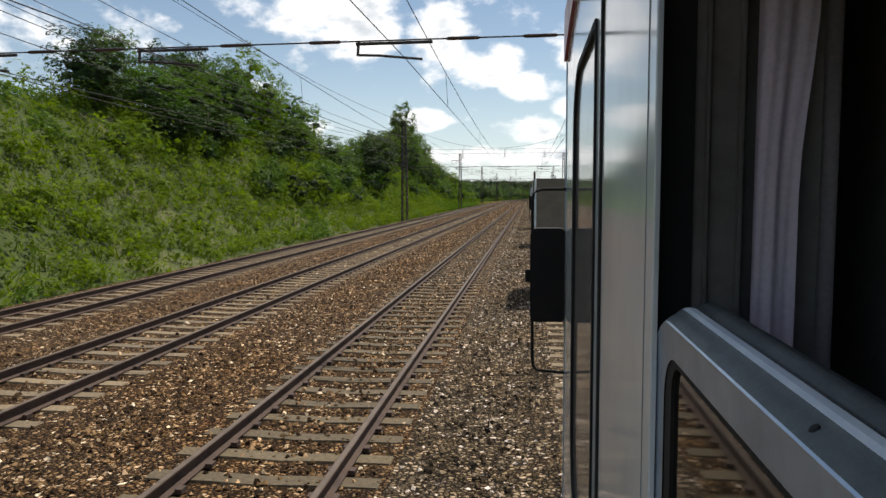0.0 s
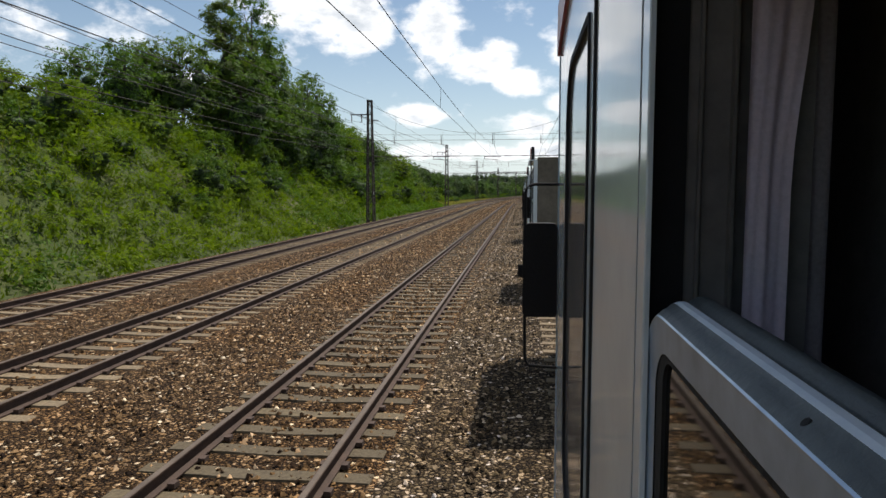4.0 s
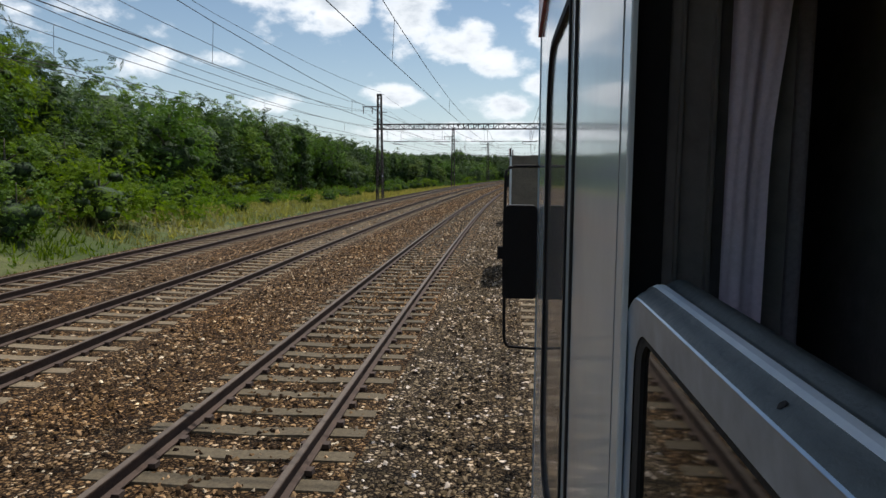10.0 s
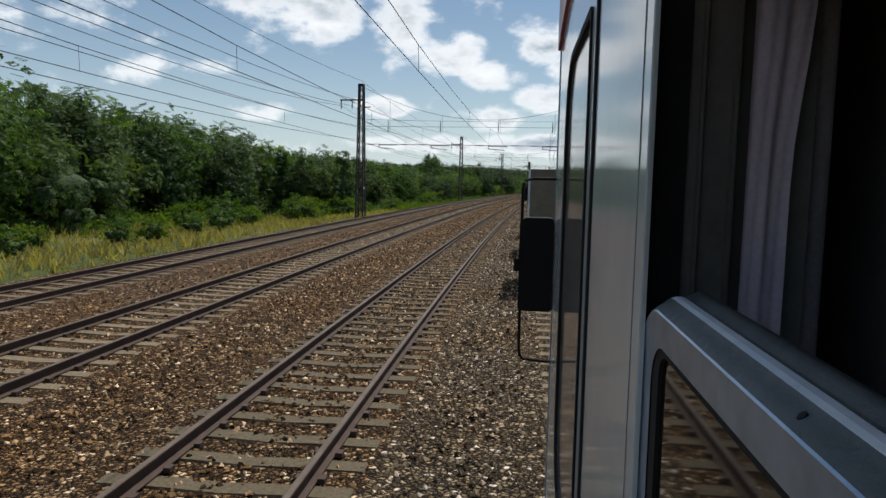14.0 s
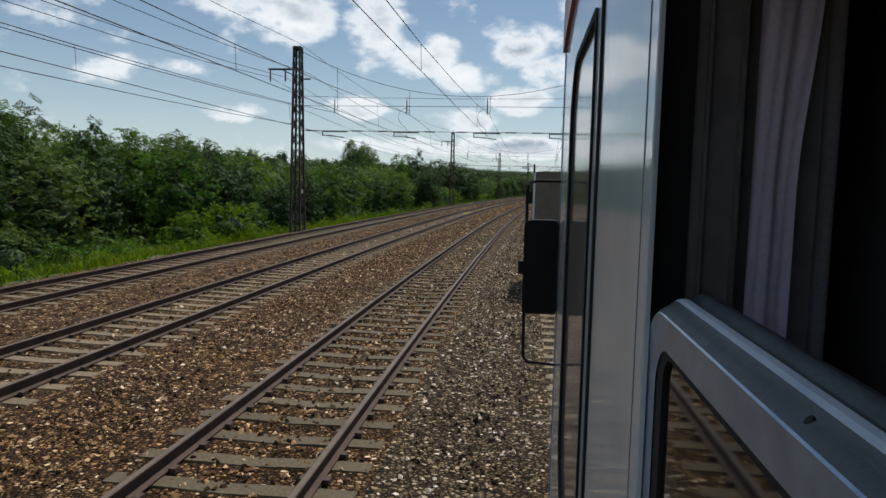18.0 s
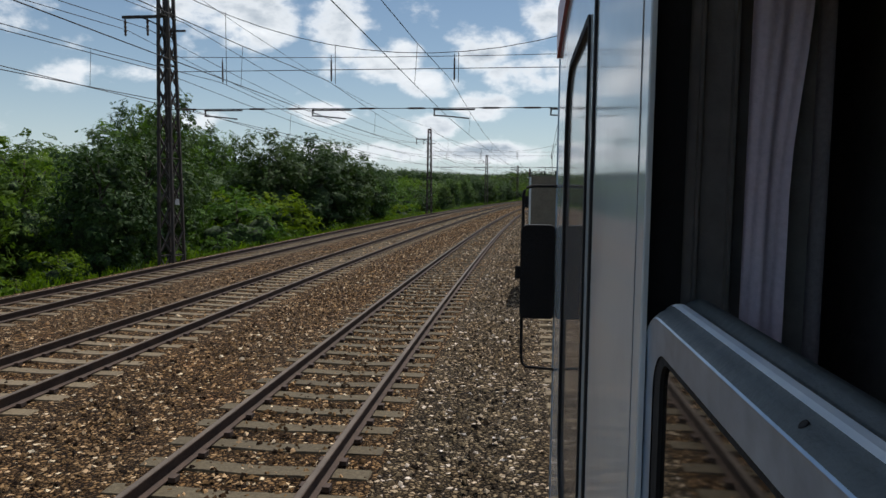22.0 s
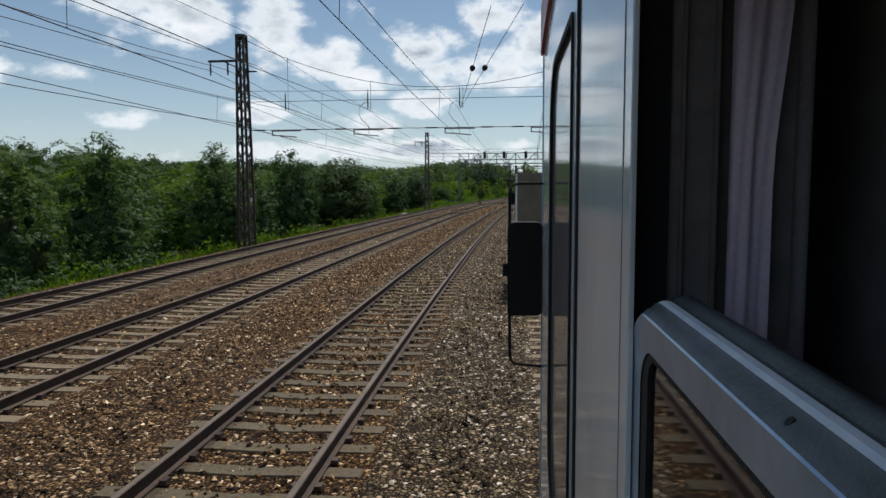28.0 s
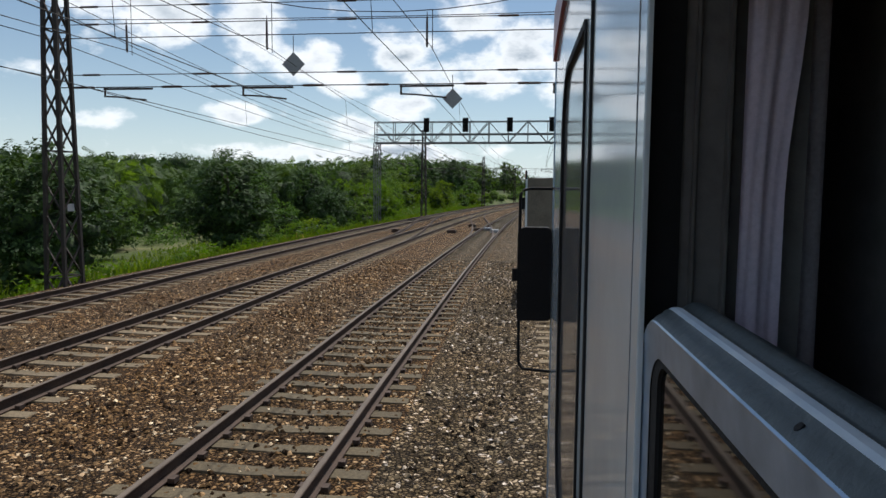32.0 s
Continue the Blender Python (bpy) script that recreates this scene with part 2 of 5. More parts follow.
def make_woodland():
    """Woodland floor and undergrowth seen from afar: dark leafy lumps."""
    m, nt, nl, b = material("woodland", (0.03, 0.05, 0.015), 0.95)
    f, c = noise_node(nt, nl, 1.6, 6, 0.75), noise_node(nt, nl, 0.08, 4)
    col = ramp(nt, nl, f, [(0.3, (0.008, 0.016, 0.006)), (0.5, (0.03, 0.052, 0.016)), (0.72, (0.07, 0.105, 0.03))])
    nl.new(mixed(nt, nl, 1.0, col, ramp(nt, nl, c, [(0.3, (0.7, 0.75, 0.7)), (0.7, (1.2, 1.15, 1.0))]), "MULTIPLY"), b.inputs["Base Color"])
    bump(nt, nl, b, f, 1.0, 0.8)
    return m


def make_leaf(name, dark, light, sheen=0.65, thin=0.48, leaf=0.0):
    """Leaves: each one differs, each plant differs, and light shines through. leaf: size of the single leaves of a spray, in metres."""
    m, nt, nl, b = material(name, light, sheen)
    rnd = nt.new("ShaderNodeNewGeometry").outputs["Random Per Island"]
    plant = nt.new("ShaderNodeObjectInfo").outputs["Random"]
    gap = None
    if leaf:
        v = nt.new("ShaderNodeTexVoronoi")
        v.inputs["Scale"].default_value = 1.0 / leaf
        nl.new(nt.new("ShaderNodeNewGeometry").outputs["Position"], v.inputs["Vector"])
        cell = nt.new("ShaderNodeSeparateColor")
        nl.new(v.outputs["Color"], cell.inputs[0])
        both = nt.new("ShaderNodeMath")
        both.operation = "MULTIPLY_ADD"
        both.inputs[1].default_value = 0.45
        nl.new(cell.outputs[0], both.inputs[0])
        half = nt.new("ShaderNodeMath")
        half.operation = "MULTIPLY"
        half.inputs[1].default_value = 0.55
        nl.new(rnd, half.inputs[0])
        nl.new(half.outputs[0], both.inputs[2])
        rnd = both.outputs[0]
        gap = nt.new("ShaderNodeMath")
        gap.operation = "GREATER_THAN"
        gap.inputs[1].default_value = 0.57
        nl.new(v.outputs["Distance"], gap.inputs[0])
        gap = gap.outputs[0]
    col = ramp(nt, nl, rnd, [(0.0, dark), (0.6, tuple((a + c) / 2 for a, c in zip(dark, light))), (1.0, light)])
    tint = ramp(nt, nl, plant, [(0.0, (0.8, 0.92, 0.75)), (0.5, (1.0, 1.0, 1.0)), (1.0, (1.25, 1.12, 0.9))])
    col = mixed(nt, nl, 1.0, col, tint, "MULTIPLY")
    nl.new(col, b.inputs["Base Color"])
    b.inputs["Specular IOR Level"].default_value = 0.12
    tr = nt.new("ShaderNodeBsdfTranslucent")
    nl.new(mixed(nt, nl, 1.0, col, (1.5, 1.6, 0.6), "MULTIPLY"), tr.inputs[0])
    mx = nt.new("ShaderNodeMixShader")
    mx.inputs[0].default_value = thin
    nl.new(b.outputs[0], mx.inputs[1])
    nl.new(tr.outputs[0], mx.inputs[2])
    out = mx.outputs[0]
    if gap is not None:
        clear = nt.new("ShaderNodeMixShader")
        nl.new(gap, clear.inputs[0])
        nl.new(out, clear.inputs[1])
        nl.new(nt.new("ShaderNodeBsdfTransparent").outputs[0], clear.inputs[2])
        out = clear.outputs[0]
    nl.new(out, nt["Material Output"].inputs[0])
    return m


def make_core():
    """The inside of a crown, leaf over leaf, its shade painted as dark colour: leaf-sized light and dark pieces with
    deep relief.
    """
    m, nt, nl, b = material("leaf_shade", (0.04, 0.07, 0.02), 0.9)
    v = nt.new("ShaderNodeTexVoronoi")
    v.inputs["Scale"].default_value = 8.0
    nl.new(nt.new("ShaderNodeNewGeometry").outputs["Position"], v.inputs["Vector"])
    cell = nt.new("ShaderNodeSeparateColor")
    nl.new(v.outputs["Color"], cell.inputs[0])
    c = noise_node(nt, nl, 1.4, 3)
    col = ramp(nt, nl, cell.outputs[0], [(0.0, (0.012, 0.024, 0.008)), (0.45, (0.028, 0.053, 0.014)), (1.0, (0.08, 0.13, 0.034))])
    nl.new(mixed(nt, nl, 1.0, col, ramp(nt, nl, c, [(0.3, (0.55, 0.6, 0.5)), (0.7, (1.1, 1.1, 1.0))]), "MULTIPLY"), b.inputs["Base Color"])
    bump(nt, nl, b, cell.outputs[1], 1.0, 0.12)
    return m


def make_coach_paint(name, base, rough=0.16):
    m, nt, nl, b = material(name, base, rough)
    f, c = noise_node(nt, nl, 60, 4), noise_node(nt, nl, 3.0, 5)
    nl.new(mixed(nt, nl, ramp(nt, nl, c, [(0.42, (0, 0, 0)), (0.75, (0.45, 0.45, 0.45))]), base, tuple(0.62 * v for v in base)), b.inputs["Base Color"])
    rr = nt.new("ShaderNodeMapRange")
    rr.inputs["To Min"].default_value, rr.inputs["To Max"].default_value = rough * 0.7, rough * 1.7
    nl.new(c, rr.inputs["Value"])
    nl.new(rr.outputs[0], b.inputs["Roughness"])
    bump(nt, nl, b, c, 0.03, 0.003)
    return m


def make_glass():
    m, nt, nl, b = material("window_glass", (0.04, 0.036, 0.03), 0.04)
    b.inputs["IOR"].default_value = 1.5
    b.inputs["Transmission Weight"].default_value = 0.5
    return m


def make_sleeper(name, dark, light):
    m, nt, nl, b = material(name, light, 0.9)
    f = noise_node(nt, nl, 22, 7, 0.7)
    rnd = nt.new("ShaderNodeObjectInfo").outputs["Random"]
    isl = nt.new("ShaderNodeNewGeometry").outputs["Random Per Island"]
    col = ramp(nt, nl, f, [(0.3, dark), (0.62, light)])
    col = mixed(nt, nl, 1.0, col, ramp(nt, nl, rnd, [(0, (0.75, 0.73, 0.7)), (1, (1.15, 1.12, 1.05))]), "MULTIPLY")
    col = mixed(nt, nl, 1.0, col, ramp(nt, nl, isl, [(0, (0.85, 0.83, 0.8)), (1, (1.1, 1.08, 1.05))]), "MULTIPLY")
    nl.new(col, b.inputs["Base Color"])
    bump(nt, nl, b, f, 0.5, 0.01)
    return m


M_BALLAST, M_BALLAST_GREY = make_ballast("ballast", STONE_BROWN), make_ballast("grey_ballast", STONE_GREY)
M_WOODLAND = make_woodland()
M_STONE, M_STONE_GREY, M_GROUND = make_stone("ballast_stone", STONE_BROWN), make_stone("grey_ballast_stone", STONE_GREY), make_ground()
M_RAIL = two_scale("rusty_rail", (0.022, 0.011, 0.007), (0.085, 0.048, 0.03), 40, 4, 0.8, 0.1)
M_RAIL_TOP = two_scale("worn_steel", (0.048, 0.033, 0.023), (0.145, 0.108, 0.078), 60, 3, 0.7, 0.1, 0.1, 0.002)
M_SLEEPER = make_sleeper("weathered_concrete", (0.05, 0.037, 0.021), (0.125, 0.1, 0.06))
M_SLEEPER_PALE = make_sleeper("pale_concrete", (0.085, 0.063, 0.038), (0.225, 0.178, 0.115))
M_CLIP = two_scale("rusty_iron", (0.03, 0.02, 0.015), (0.085, 0.05, 0.035), 50, 5, 0.85)
M_MAST = two_scale("mast_steel", (0.028, 0.022, 0.02), (0.075, 0.058, 0.048), 30, 1.5, 0.7, 0.3)
M_WIRE = material("dark_copper_wire", (0.022, 0.019, 0.018), 0.85)[0]
M_INSULATOR = material("brown_porcelain", (0.05, 0.025, 0.018), 0.3)[0]
M_CONCRETE = two_scale("concrete", (0.2, 0.19, 0.17), (0.4, 0.38, 0.34), 14, 1.2, 0.9)
M_SIGN = two_scale("grey_enamel", (0.24, 0.25, 0.26), (0.36, 0.37, 0.38), 20, 3, 0.5)
M_BLACK = two_scale("black_rubber", (0.006, 0.006, 0.007), (0.014, 0.014, 0.015), 50, 5, 0.85)
M_PLASTIC = two_scale("black_plastic", (0.004, 0.003, 0.003), (0.009, 0.007, 0.007), 80, 6, 0.9)
M_WHITE = make_coach_paint("pale_coach_paint", (0.67, 0.73, 0.75), 0.075)
M_RED = make_coach_paint("red_coach_paint", (0.3, 0.035, 0.03), 0.3)
M_BROWN = two_scale("dull_brown_paint", (0.1, 0.085, 0.06), (0.2, 0.17, 0.13), 25, 3, 0.7)
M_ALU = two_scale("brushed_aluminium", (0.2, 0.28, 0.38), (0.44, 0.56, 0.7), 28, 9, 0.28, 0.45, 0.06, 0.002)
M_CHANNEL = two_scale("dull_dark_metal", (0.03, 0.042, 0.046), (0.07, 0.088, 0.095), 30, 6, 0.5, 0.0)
# sky highlight on the sash edge, painted pale blue; channel darkened for contrast
M_GRIP_HIGHLIGHT = two_scale("grip_sky_highlight", (0.52, 0.62, 0.74), (0.8, 0.86, 0.92), 30, 7, 0.4, 0.1, 0.05, 0.002)
M_GANTRY = two_scale("weathered_grey_steel", (0.1, 0.1, 0.1), (0.2, 0.2, 0.2), 20, 2, 0.6, 0.2)
M_GLASS = make_glass()
M_DOOR_GLASS = two_scale("dusty_glass", (0.22, 0.2, 0.18), (0.32, 0.31, 0.3), 30, 4, 0.09, 0.0, 0.02, 0.001)
M_LINING = two_scale("dark_lining", (0.109, 0.098, 0.091), (0.217, 0.2, 0.185), 30, 4, 0.6)
M_CURTAIN_DARK = two_scale("dark_cloth", (0.203, 0.182, 0.196), (0.378, 0.338, 0.351), 160, 5, 0.95, 0.0, 0.3, 0.003)
M_CURTAIN = two_scale("grey_violet_cloth", (0.54, 0.466, 0.54), (0.743, 0.641, 0.729), 160, 5, 0.95, 0.0, 0.3, 0.003)
M_YELLOW = two_scale("yellow_plastic", (0.5, 0.3, 0.03), (0.62, 0.4, 0.05), 30, 4, 0.5)
M_BARK = two_scale("bark", (0.035, 0.028, 0.02), (0.11, 0.09, 0.07), 18, 2, 0.95, 0, 0.8, 0.03)
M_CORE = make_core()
M_LEAF_MID = make_leaf("mid_green_leaf", (0.03, 0.066, 0.012), (0.122, 0.2, 0.036), 0.65, 0.36, 0.1)
M_LEAF_DARK = make_leaf("dark_green_leaf", (0.014, 0.034, 0.011), (0.06, 0.105, 0.03), 0.6, 0.2, 0.11)
M_LEAF_FRESH = make_leaf("fresh_green_leaf", (0.046, 0.09, 0.006), (0.14, 0.205, 0.013), 0.8, 0.4, 0.085)
M_LEAF_GREY = make_leaf("grey_green_leaf", (0.036, 0.064, 0.022), (0.105, 0.158, 0.056), 0.65, 0.34, 0.085)
M_LEAF_FAR = make_leaf("far_leaf", (0.018, 0.04, 0.012), (0.075, 0.125, 0.036), 0.7, 0.22, 0.22)
M_GRASS = make_leaf("grass_blade", (0.05, 0.09, 0.006), (0.14, 0.185, 0.014), 0.8, 0.4)
M_STRAW = make_leaf("dry_grass", (0.15, 0.132, 0.055), (0.32, 0.28, 0.135), 0.7)

# ================= mesh helpers =================
def mesh_of(name, verts, faces, mat, smooth=False):
    me = bpy.data.meshes.new(name)
    me.from_pydata([tuple(v) for v in verts], [], [tuple(f) for f in faces])
    for m in (mat if isinstance(mat, (list, tuple)) else [mat]):
        me.materials.append(m)
    if smooth:
        me.polygons.foreach_set("use_smooth", [True] * len(me.polygons))
    return me


def quads(name, v, mat):
    """Mesh of loose four-sided pieces from an array (n, 4, 3): fast."""
    n = len(v)
    me = bpy.data.meshes.new(name)
    me.vertices.add(n * 4)
    me.vertices.foreach_set("co", np.asarray(v, np.float32).reshape(-1))
    me.loops.add(n * 4)
    me.loops.foreach_set("vertex_index", np.arange(n * 4, dtype=np.int32))
    me.polygons.add(n)
    me.polygons.foreach_set("loop_start", np.arange(0, n * 4, 4, dtype=np.int32))
    me.update(calc_edges=True)
    me.materials.append(mat)
    return me


def put(name, me, parent=None, label="", m=None):
    ob = new(name, me)
    if parent is not None:
        ob.parent = parent
    if m is not None:
        ob.matrix_basis = m
    return tagged(ob, label)


def empty(name, m, label, category, group="", kind=""):
    ob = new(name)
    ob.matrix_basis = m
    return tagged(ob, label, category, group, kind)


class Geo:
    """Collects simple solids into one mesh."""

    def __init__(self):
        self.v, self.f = [], []

    def add(self, verts, faces):
        o = len(self.v)
        self.v += [tuple(p) for p in verts]
        self.f += [tuple(i + o for i in fc) for fc in faces]
        return self

    def box(self, x0, x1, y0, y1, z0, z1, cut=0.0):
        """A box; with cut, its edges round z are chamfered."""
        if cut <= 0:
            ring = [(x0, y0), (x1, y0), (x1, y1), (x0, y1)]
        else:
            c = cut
            ring = [(x0 + c, y0), (x1 - c, y0), (x1, y0 + c), (x1, y1 - c), (x1 - c, y1), (x0 + c, y1), (x0, y1 - c), (x0, y0 + c)]
        n = len(ring)
        v = [(x, y, z0) for x, y in ring] + [(x, y, z1) for x, y in ring]
        f = [tuple(range(n))[::-1], tuple(range(n, 2 * n))] + [(i, (i + 1) % n, n + (i + 1) % n, n + i) for i in range(n)]
        return self.add(v, f)

    def tube(self, pts, r, sides=6, r1=None):
        """A round bar along points."""
        pts = [Vector(p) for p in pts]
        r1 = r if r1 is None else r1
        v, f = [], []
        for i, p in enumerate(pts):
            d = (pts[min(i + 1, len(pts) - 1)] - pts[max(i - 1, 0)]).normalized()
            side = d.cross(Vector((0, 0, 1)) if abs(d.z) < 0.9 else Vector((1, 0, 0))).normalized()
            up = side.cross(d)
            rr = r + (r1 - r) * i / max(1, len(pts) - 1)
            v += [p + side * rr * math.cos(a) + up * rr * math.sin(a) for a in (2 * math.pi * k / sides for k in range(sides))]
        for i in range(len(pts) - 1):
            f += [(i * sides + k, i * sides + (k + 1) % sides, (i + 1) * sides + (k + 1) % sides, (i + 1) * sides + k) for k in range(sides)]
        e = (len(pts) - 1) * sides
        f += [tuple(range(sides))[::-1], tuple(range(e, e + sides))]
        return self.add(v, f)

    def bar(self, a, b, w, h=None):
        """A square bar from a to b."""
        a, b = Vector(a), Vector(b)
        h = w if h is None else h
        d = (b - a).normalized()
        side = d.cross(Vector((0, 0, 1)) if abs(d.z) < 0.95 else Vector((1, 0, 0))).normalized()
        up = side.cross(d)
        v = [p + side * sx * w / 2 + up * sz * h / 2 for p in (a, b) for sx, sz in ((-1, -1), (1, -1), (1, 1), (-1, 1))]
        return self.add(v, [(3, 2, 1, 0), (4, 5, 6, 7), (0, 1, 5, 4), (1, 2, 6, 5), (2, 3, 7, 6), (3, 0, 4, 7)])

    def lathe(self, base, prof, sides=10, axis=(0, 0, 1)):
        """A turned solid: radii and heights from base along axis."""
        ax = Vector(axis).normalized()
        u = ax.cross(Vector((1, 0, 0)) if abs(ax.x) < 0.9 else Vector((0, 1, 0))).normalized()
        w = ax.cross(u)
        b, v, f = Vector(base), [], []
        for r, h in prof:
            v += [b + ax * h + (u * math.cos(a) + w * math.sin(a)) * r for a in (2 * math.pi * k / sides for k in range(sides))]
        for i in range(len(prof) - 1):
            f += [(i * sides + k, i * sides + (k + 1) % sides, (i + 1) * sides + (k + 1) % sides, (i + 1) * sides + k) for k in range(sides)]
        e = (len(prof) - 1) * sides
        f += [tuple(range(sides))[::-1], tuple(range(e, e + sides))]
        return self.add(v, f)

    def weld(self):
        """Joins vertices that lie on one another."""
        seen, to = {}, []
        for p in self.v:
            to.append(seen.setdefault(tuple(round(c, 5) for c in p), len(seen)))
        self.v = list(seen)
        faces = [tuple(dict.fromkeys(to[i] for i in f)) for f in self.f]
        self.f = [f for f in faces if len(f) > 2]
        return self

    def mesh(self, name, mat, smooth=False):
        return mesh_of(name, self.v, self.f, mat, smooth)


def sweep(name, prof, s0, s1, step, mat, closed=True, smooth=False):
    """A profile of (lateral, height) drawn along the line."""
    s = np.arange(s0, s1 + step * 0.5, step)
    n = len(prof)
    v = np.concatenate([at(s, np.full_like(s, l), z)[:, None, :] for l, z in prof], 1).reshape(-1, 3)
    f = []
    m = n if closed else n - 1
    for i in range(len(s) - 1):
        f += [(i * n + k, (i + 1) * n + k, (i + 1) * n + (k + 1) % n, i * n + (k + 1) % n) for k in range(m)]
    if closed:
        e = (len(s) - 1) * n
        f += [tuple(range(n)), tuple(range(e, e + n))[::-1]]
    return mesh_of(name, v, f, mat, smooth)


def smoothstep(x):
    x = np.clip(x, 0, 1)
    return x * x * (3 - 2 * x)


def lumpy(x, y, seed=0.0):
    """Gentle uneven ground, from a few waves."""
    return (np.sin(x * 0.31 + 1.3 + seed) * np.sin(y * 0.23 + 0.7) + 0.6 * np.sin(x * 0.83 + 2.1 * y * 0.31 + seed) + 0.4 * np.sin(x * 1.7 - y * 1.3 + 2)) / 2


# ================= the ground =================
BANK_S = [-400, 60, 150, 195, 222, 238, 318, 340, 396, 424, 560, 620, 700, 760, 850, 1300, 2600]
BANK_H = [8.6, 8.6, 7.2, 5.2, 2.4, 0.0, -0.6, -1.4, -1.6, -3.0, -3.2, -2.2, -1.0, 2.0, 4.0, 5.0, 5.0]


def ground_z(s, l):
    """Height of the ground: a cutting on the left, which falls away to low woods, then rises ahead."""
    s, l = np.asarray(s, float), np.asarray(l, float)
    h = np.interp(s, BANK_S, BANK_H)
    out = -l - 14.6
    slope = np.where(h > 0, 12.5, 8.0)
    z = -0.45 + h * smoothstep(out / slope) + np.where(h > 0, 0.05 * h, 0.0) * np.clip((out - 12) / 20, 0, 4)
    rough = np.clip(out / 3, 0, 1) * np.clip(np.abs(h) / 3, 0.25, 1)
    z = z + 0.35 * rough * lumpy(s, l)
    right = np.clip((l - 12) / 10, 0, 1)
    z = z + 0.8 * smoothstep(right) + 0.2 * right * lumpy(s, l, 3)
    far = np.clip((-l - 110) / 150, 0, 1)
    return z + far * (13 + 2 * np.sin(s * 0.011 + l * 0.006))


def build_ground():
    s = np.concatenate([np.arange(-400, -20, 20), np.arange(-20, 760, 2.0), np.arange(760, 1100, 6.0), np.arange(1100, 2600, 50)])
    l = np.concatenate([[-2500, -1500, -900, -600, -400, -280, -200, -150, -115, -90, -75, -62, -52, -45], np.arange(-40, -13.5, 1.0), [-13, -8, 0, 5, 8, 12, 15, 18, 22, 30, 45, 70, 110, 170, 260, 400, 600, 900, 1300]])
    S, L = np.meshgrid(s, l, indexing="ij")
    v = at(S.ravel(), L.ravel(), 0.0)
    v[:, 2] = ground_z(S.ravel(), L.ravel())
    n = len(l)
    f = [(i * n + k, (i + 1) * n + k, (i + 1) * n + k + 1, i * n + k + 1) for i in range(len(s) - 1) for k in range(n - 1)]
    f = [q[::-1] for q in f]
    me = mesh_of("ground", v, f, [M_GROUND, M_WOODLAND], True)
    wooded = (L[:-1, :-1] < -52) & (S[:-1, :-1] > 150) | (L[:-1, :-1] > 40)
    me.polygons.foreach_set("material_index", wooded.astype(np.int32).ravel())
    tagged(new("ground", me), "grassy ground with a railway cutting and low woodland", "ground", kind="structure")


build_ground()

# ================= ballast and tracks =================
TRACK_L = {"a": -2.6, "b": -7.13, "c": -11.31, "own": 1.56}
bed = [(-14.6, -0.55), (-13.3, -0.05)]
for c in (-11.31, -7.13, -2.6, 1.56):
    bed += [(c - 1.9, -0.05), (c - 1.25, -0.012), (c - 0.4, -0.03), (c + 0.4, -0.03), (c + 1.25, -0.012), (c + 1.9, -0.05)]
bed += [(4.2, -0.1), (5.6, -0.55)]
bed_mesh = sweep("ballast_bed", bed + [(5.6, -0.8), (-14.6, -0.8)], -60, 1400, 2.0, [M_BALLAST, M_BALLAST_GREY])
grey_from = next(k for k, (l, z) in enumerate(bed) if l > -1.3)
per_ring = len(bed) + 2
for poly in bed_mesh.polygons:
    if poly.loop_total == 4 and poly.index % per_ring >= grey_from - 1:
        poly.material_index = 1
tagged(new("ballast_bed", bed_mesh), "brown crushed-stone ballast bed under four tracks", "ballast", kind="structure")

PITCH = 0.61
RAIL_PROF = [(-0.07, 0.0), (0.07, 0.0), (0.07, 0.012), (0.012, 0.03), (0.01, 0.115), (0.034, 0.128), (0.036, 0.15), (-0.036, 0.15), (-0.034, 0.128), (-0.01, 0.115), (-0.012, 0.03), (-0.07, 0.012)]


def sleeper_mesh():
    """A concrete sleeper, lower in the middle, with sloped sides."""
    xs = [-1.2, -1.17, -0.5, 0.0, 0.5, 1.17, 1.2]
    zt = [-0.03, 0.0, -0.002, -0.02, -0.002, 0.0, -0.03]
    v, f = [], []
    for x, z in zip(xs, zt):
        v += [(x, -0.15, -0.1), (x, -0.108, z), (x, 0.108, z), (x, 0.15, -0.1)]
    for i in range(len(xs) - 1):
        f += [(i * 4 + k, i * 4 + k + 1, (i + 1) * 4 + k + 1, (i + 1) * 4 + k) for k in range(3)]
    f += [(0, 1, 2, 3), tuple(len(v) - 4 + k for k in range(4))[::-1]]
    return v, [q[::-1] for q in f]


SLEEPER_V, SLEEPER_F = sleeper_mesh()


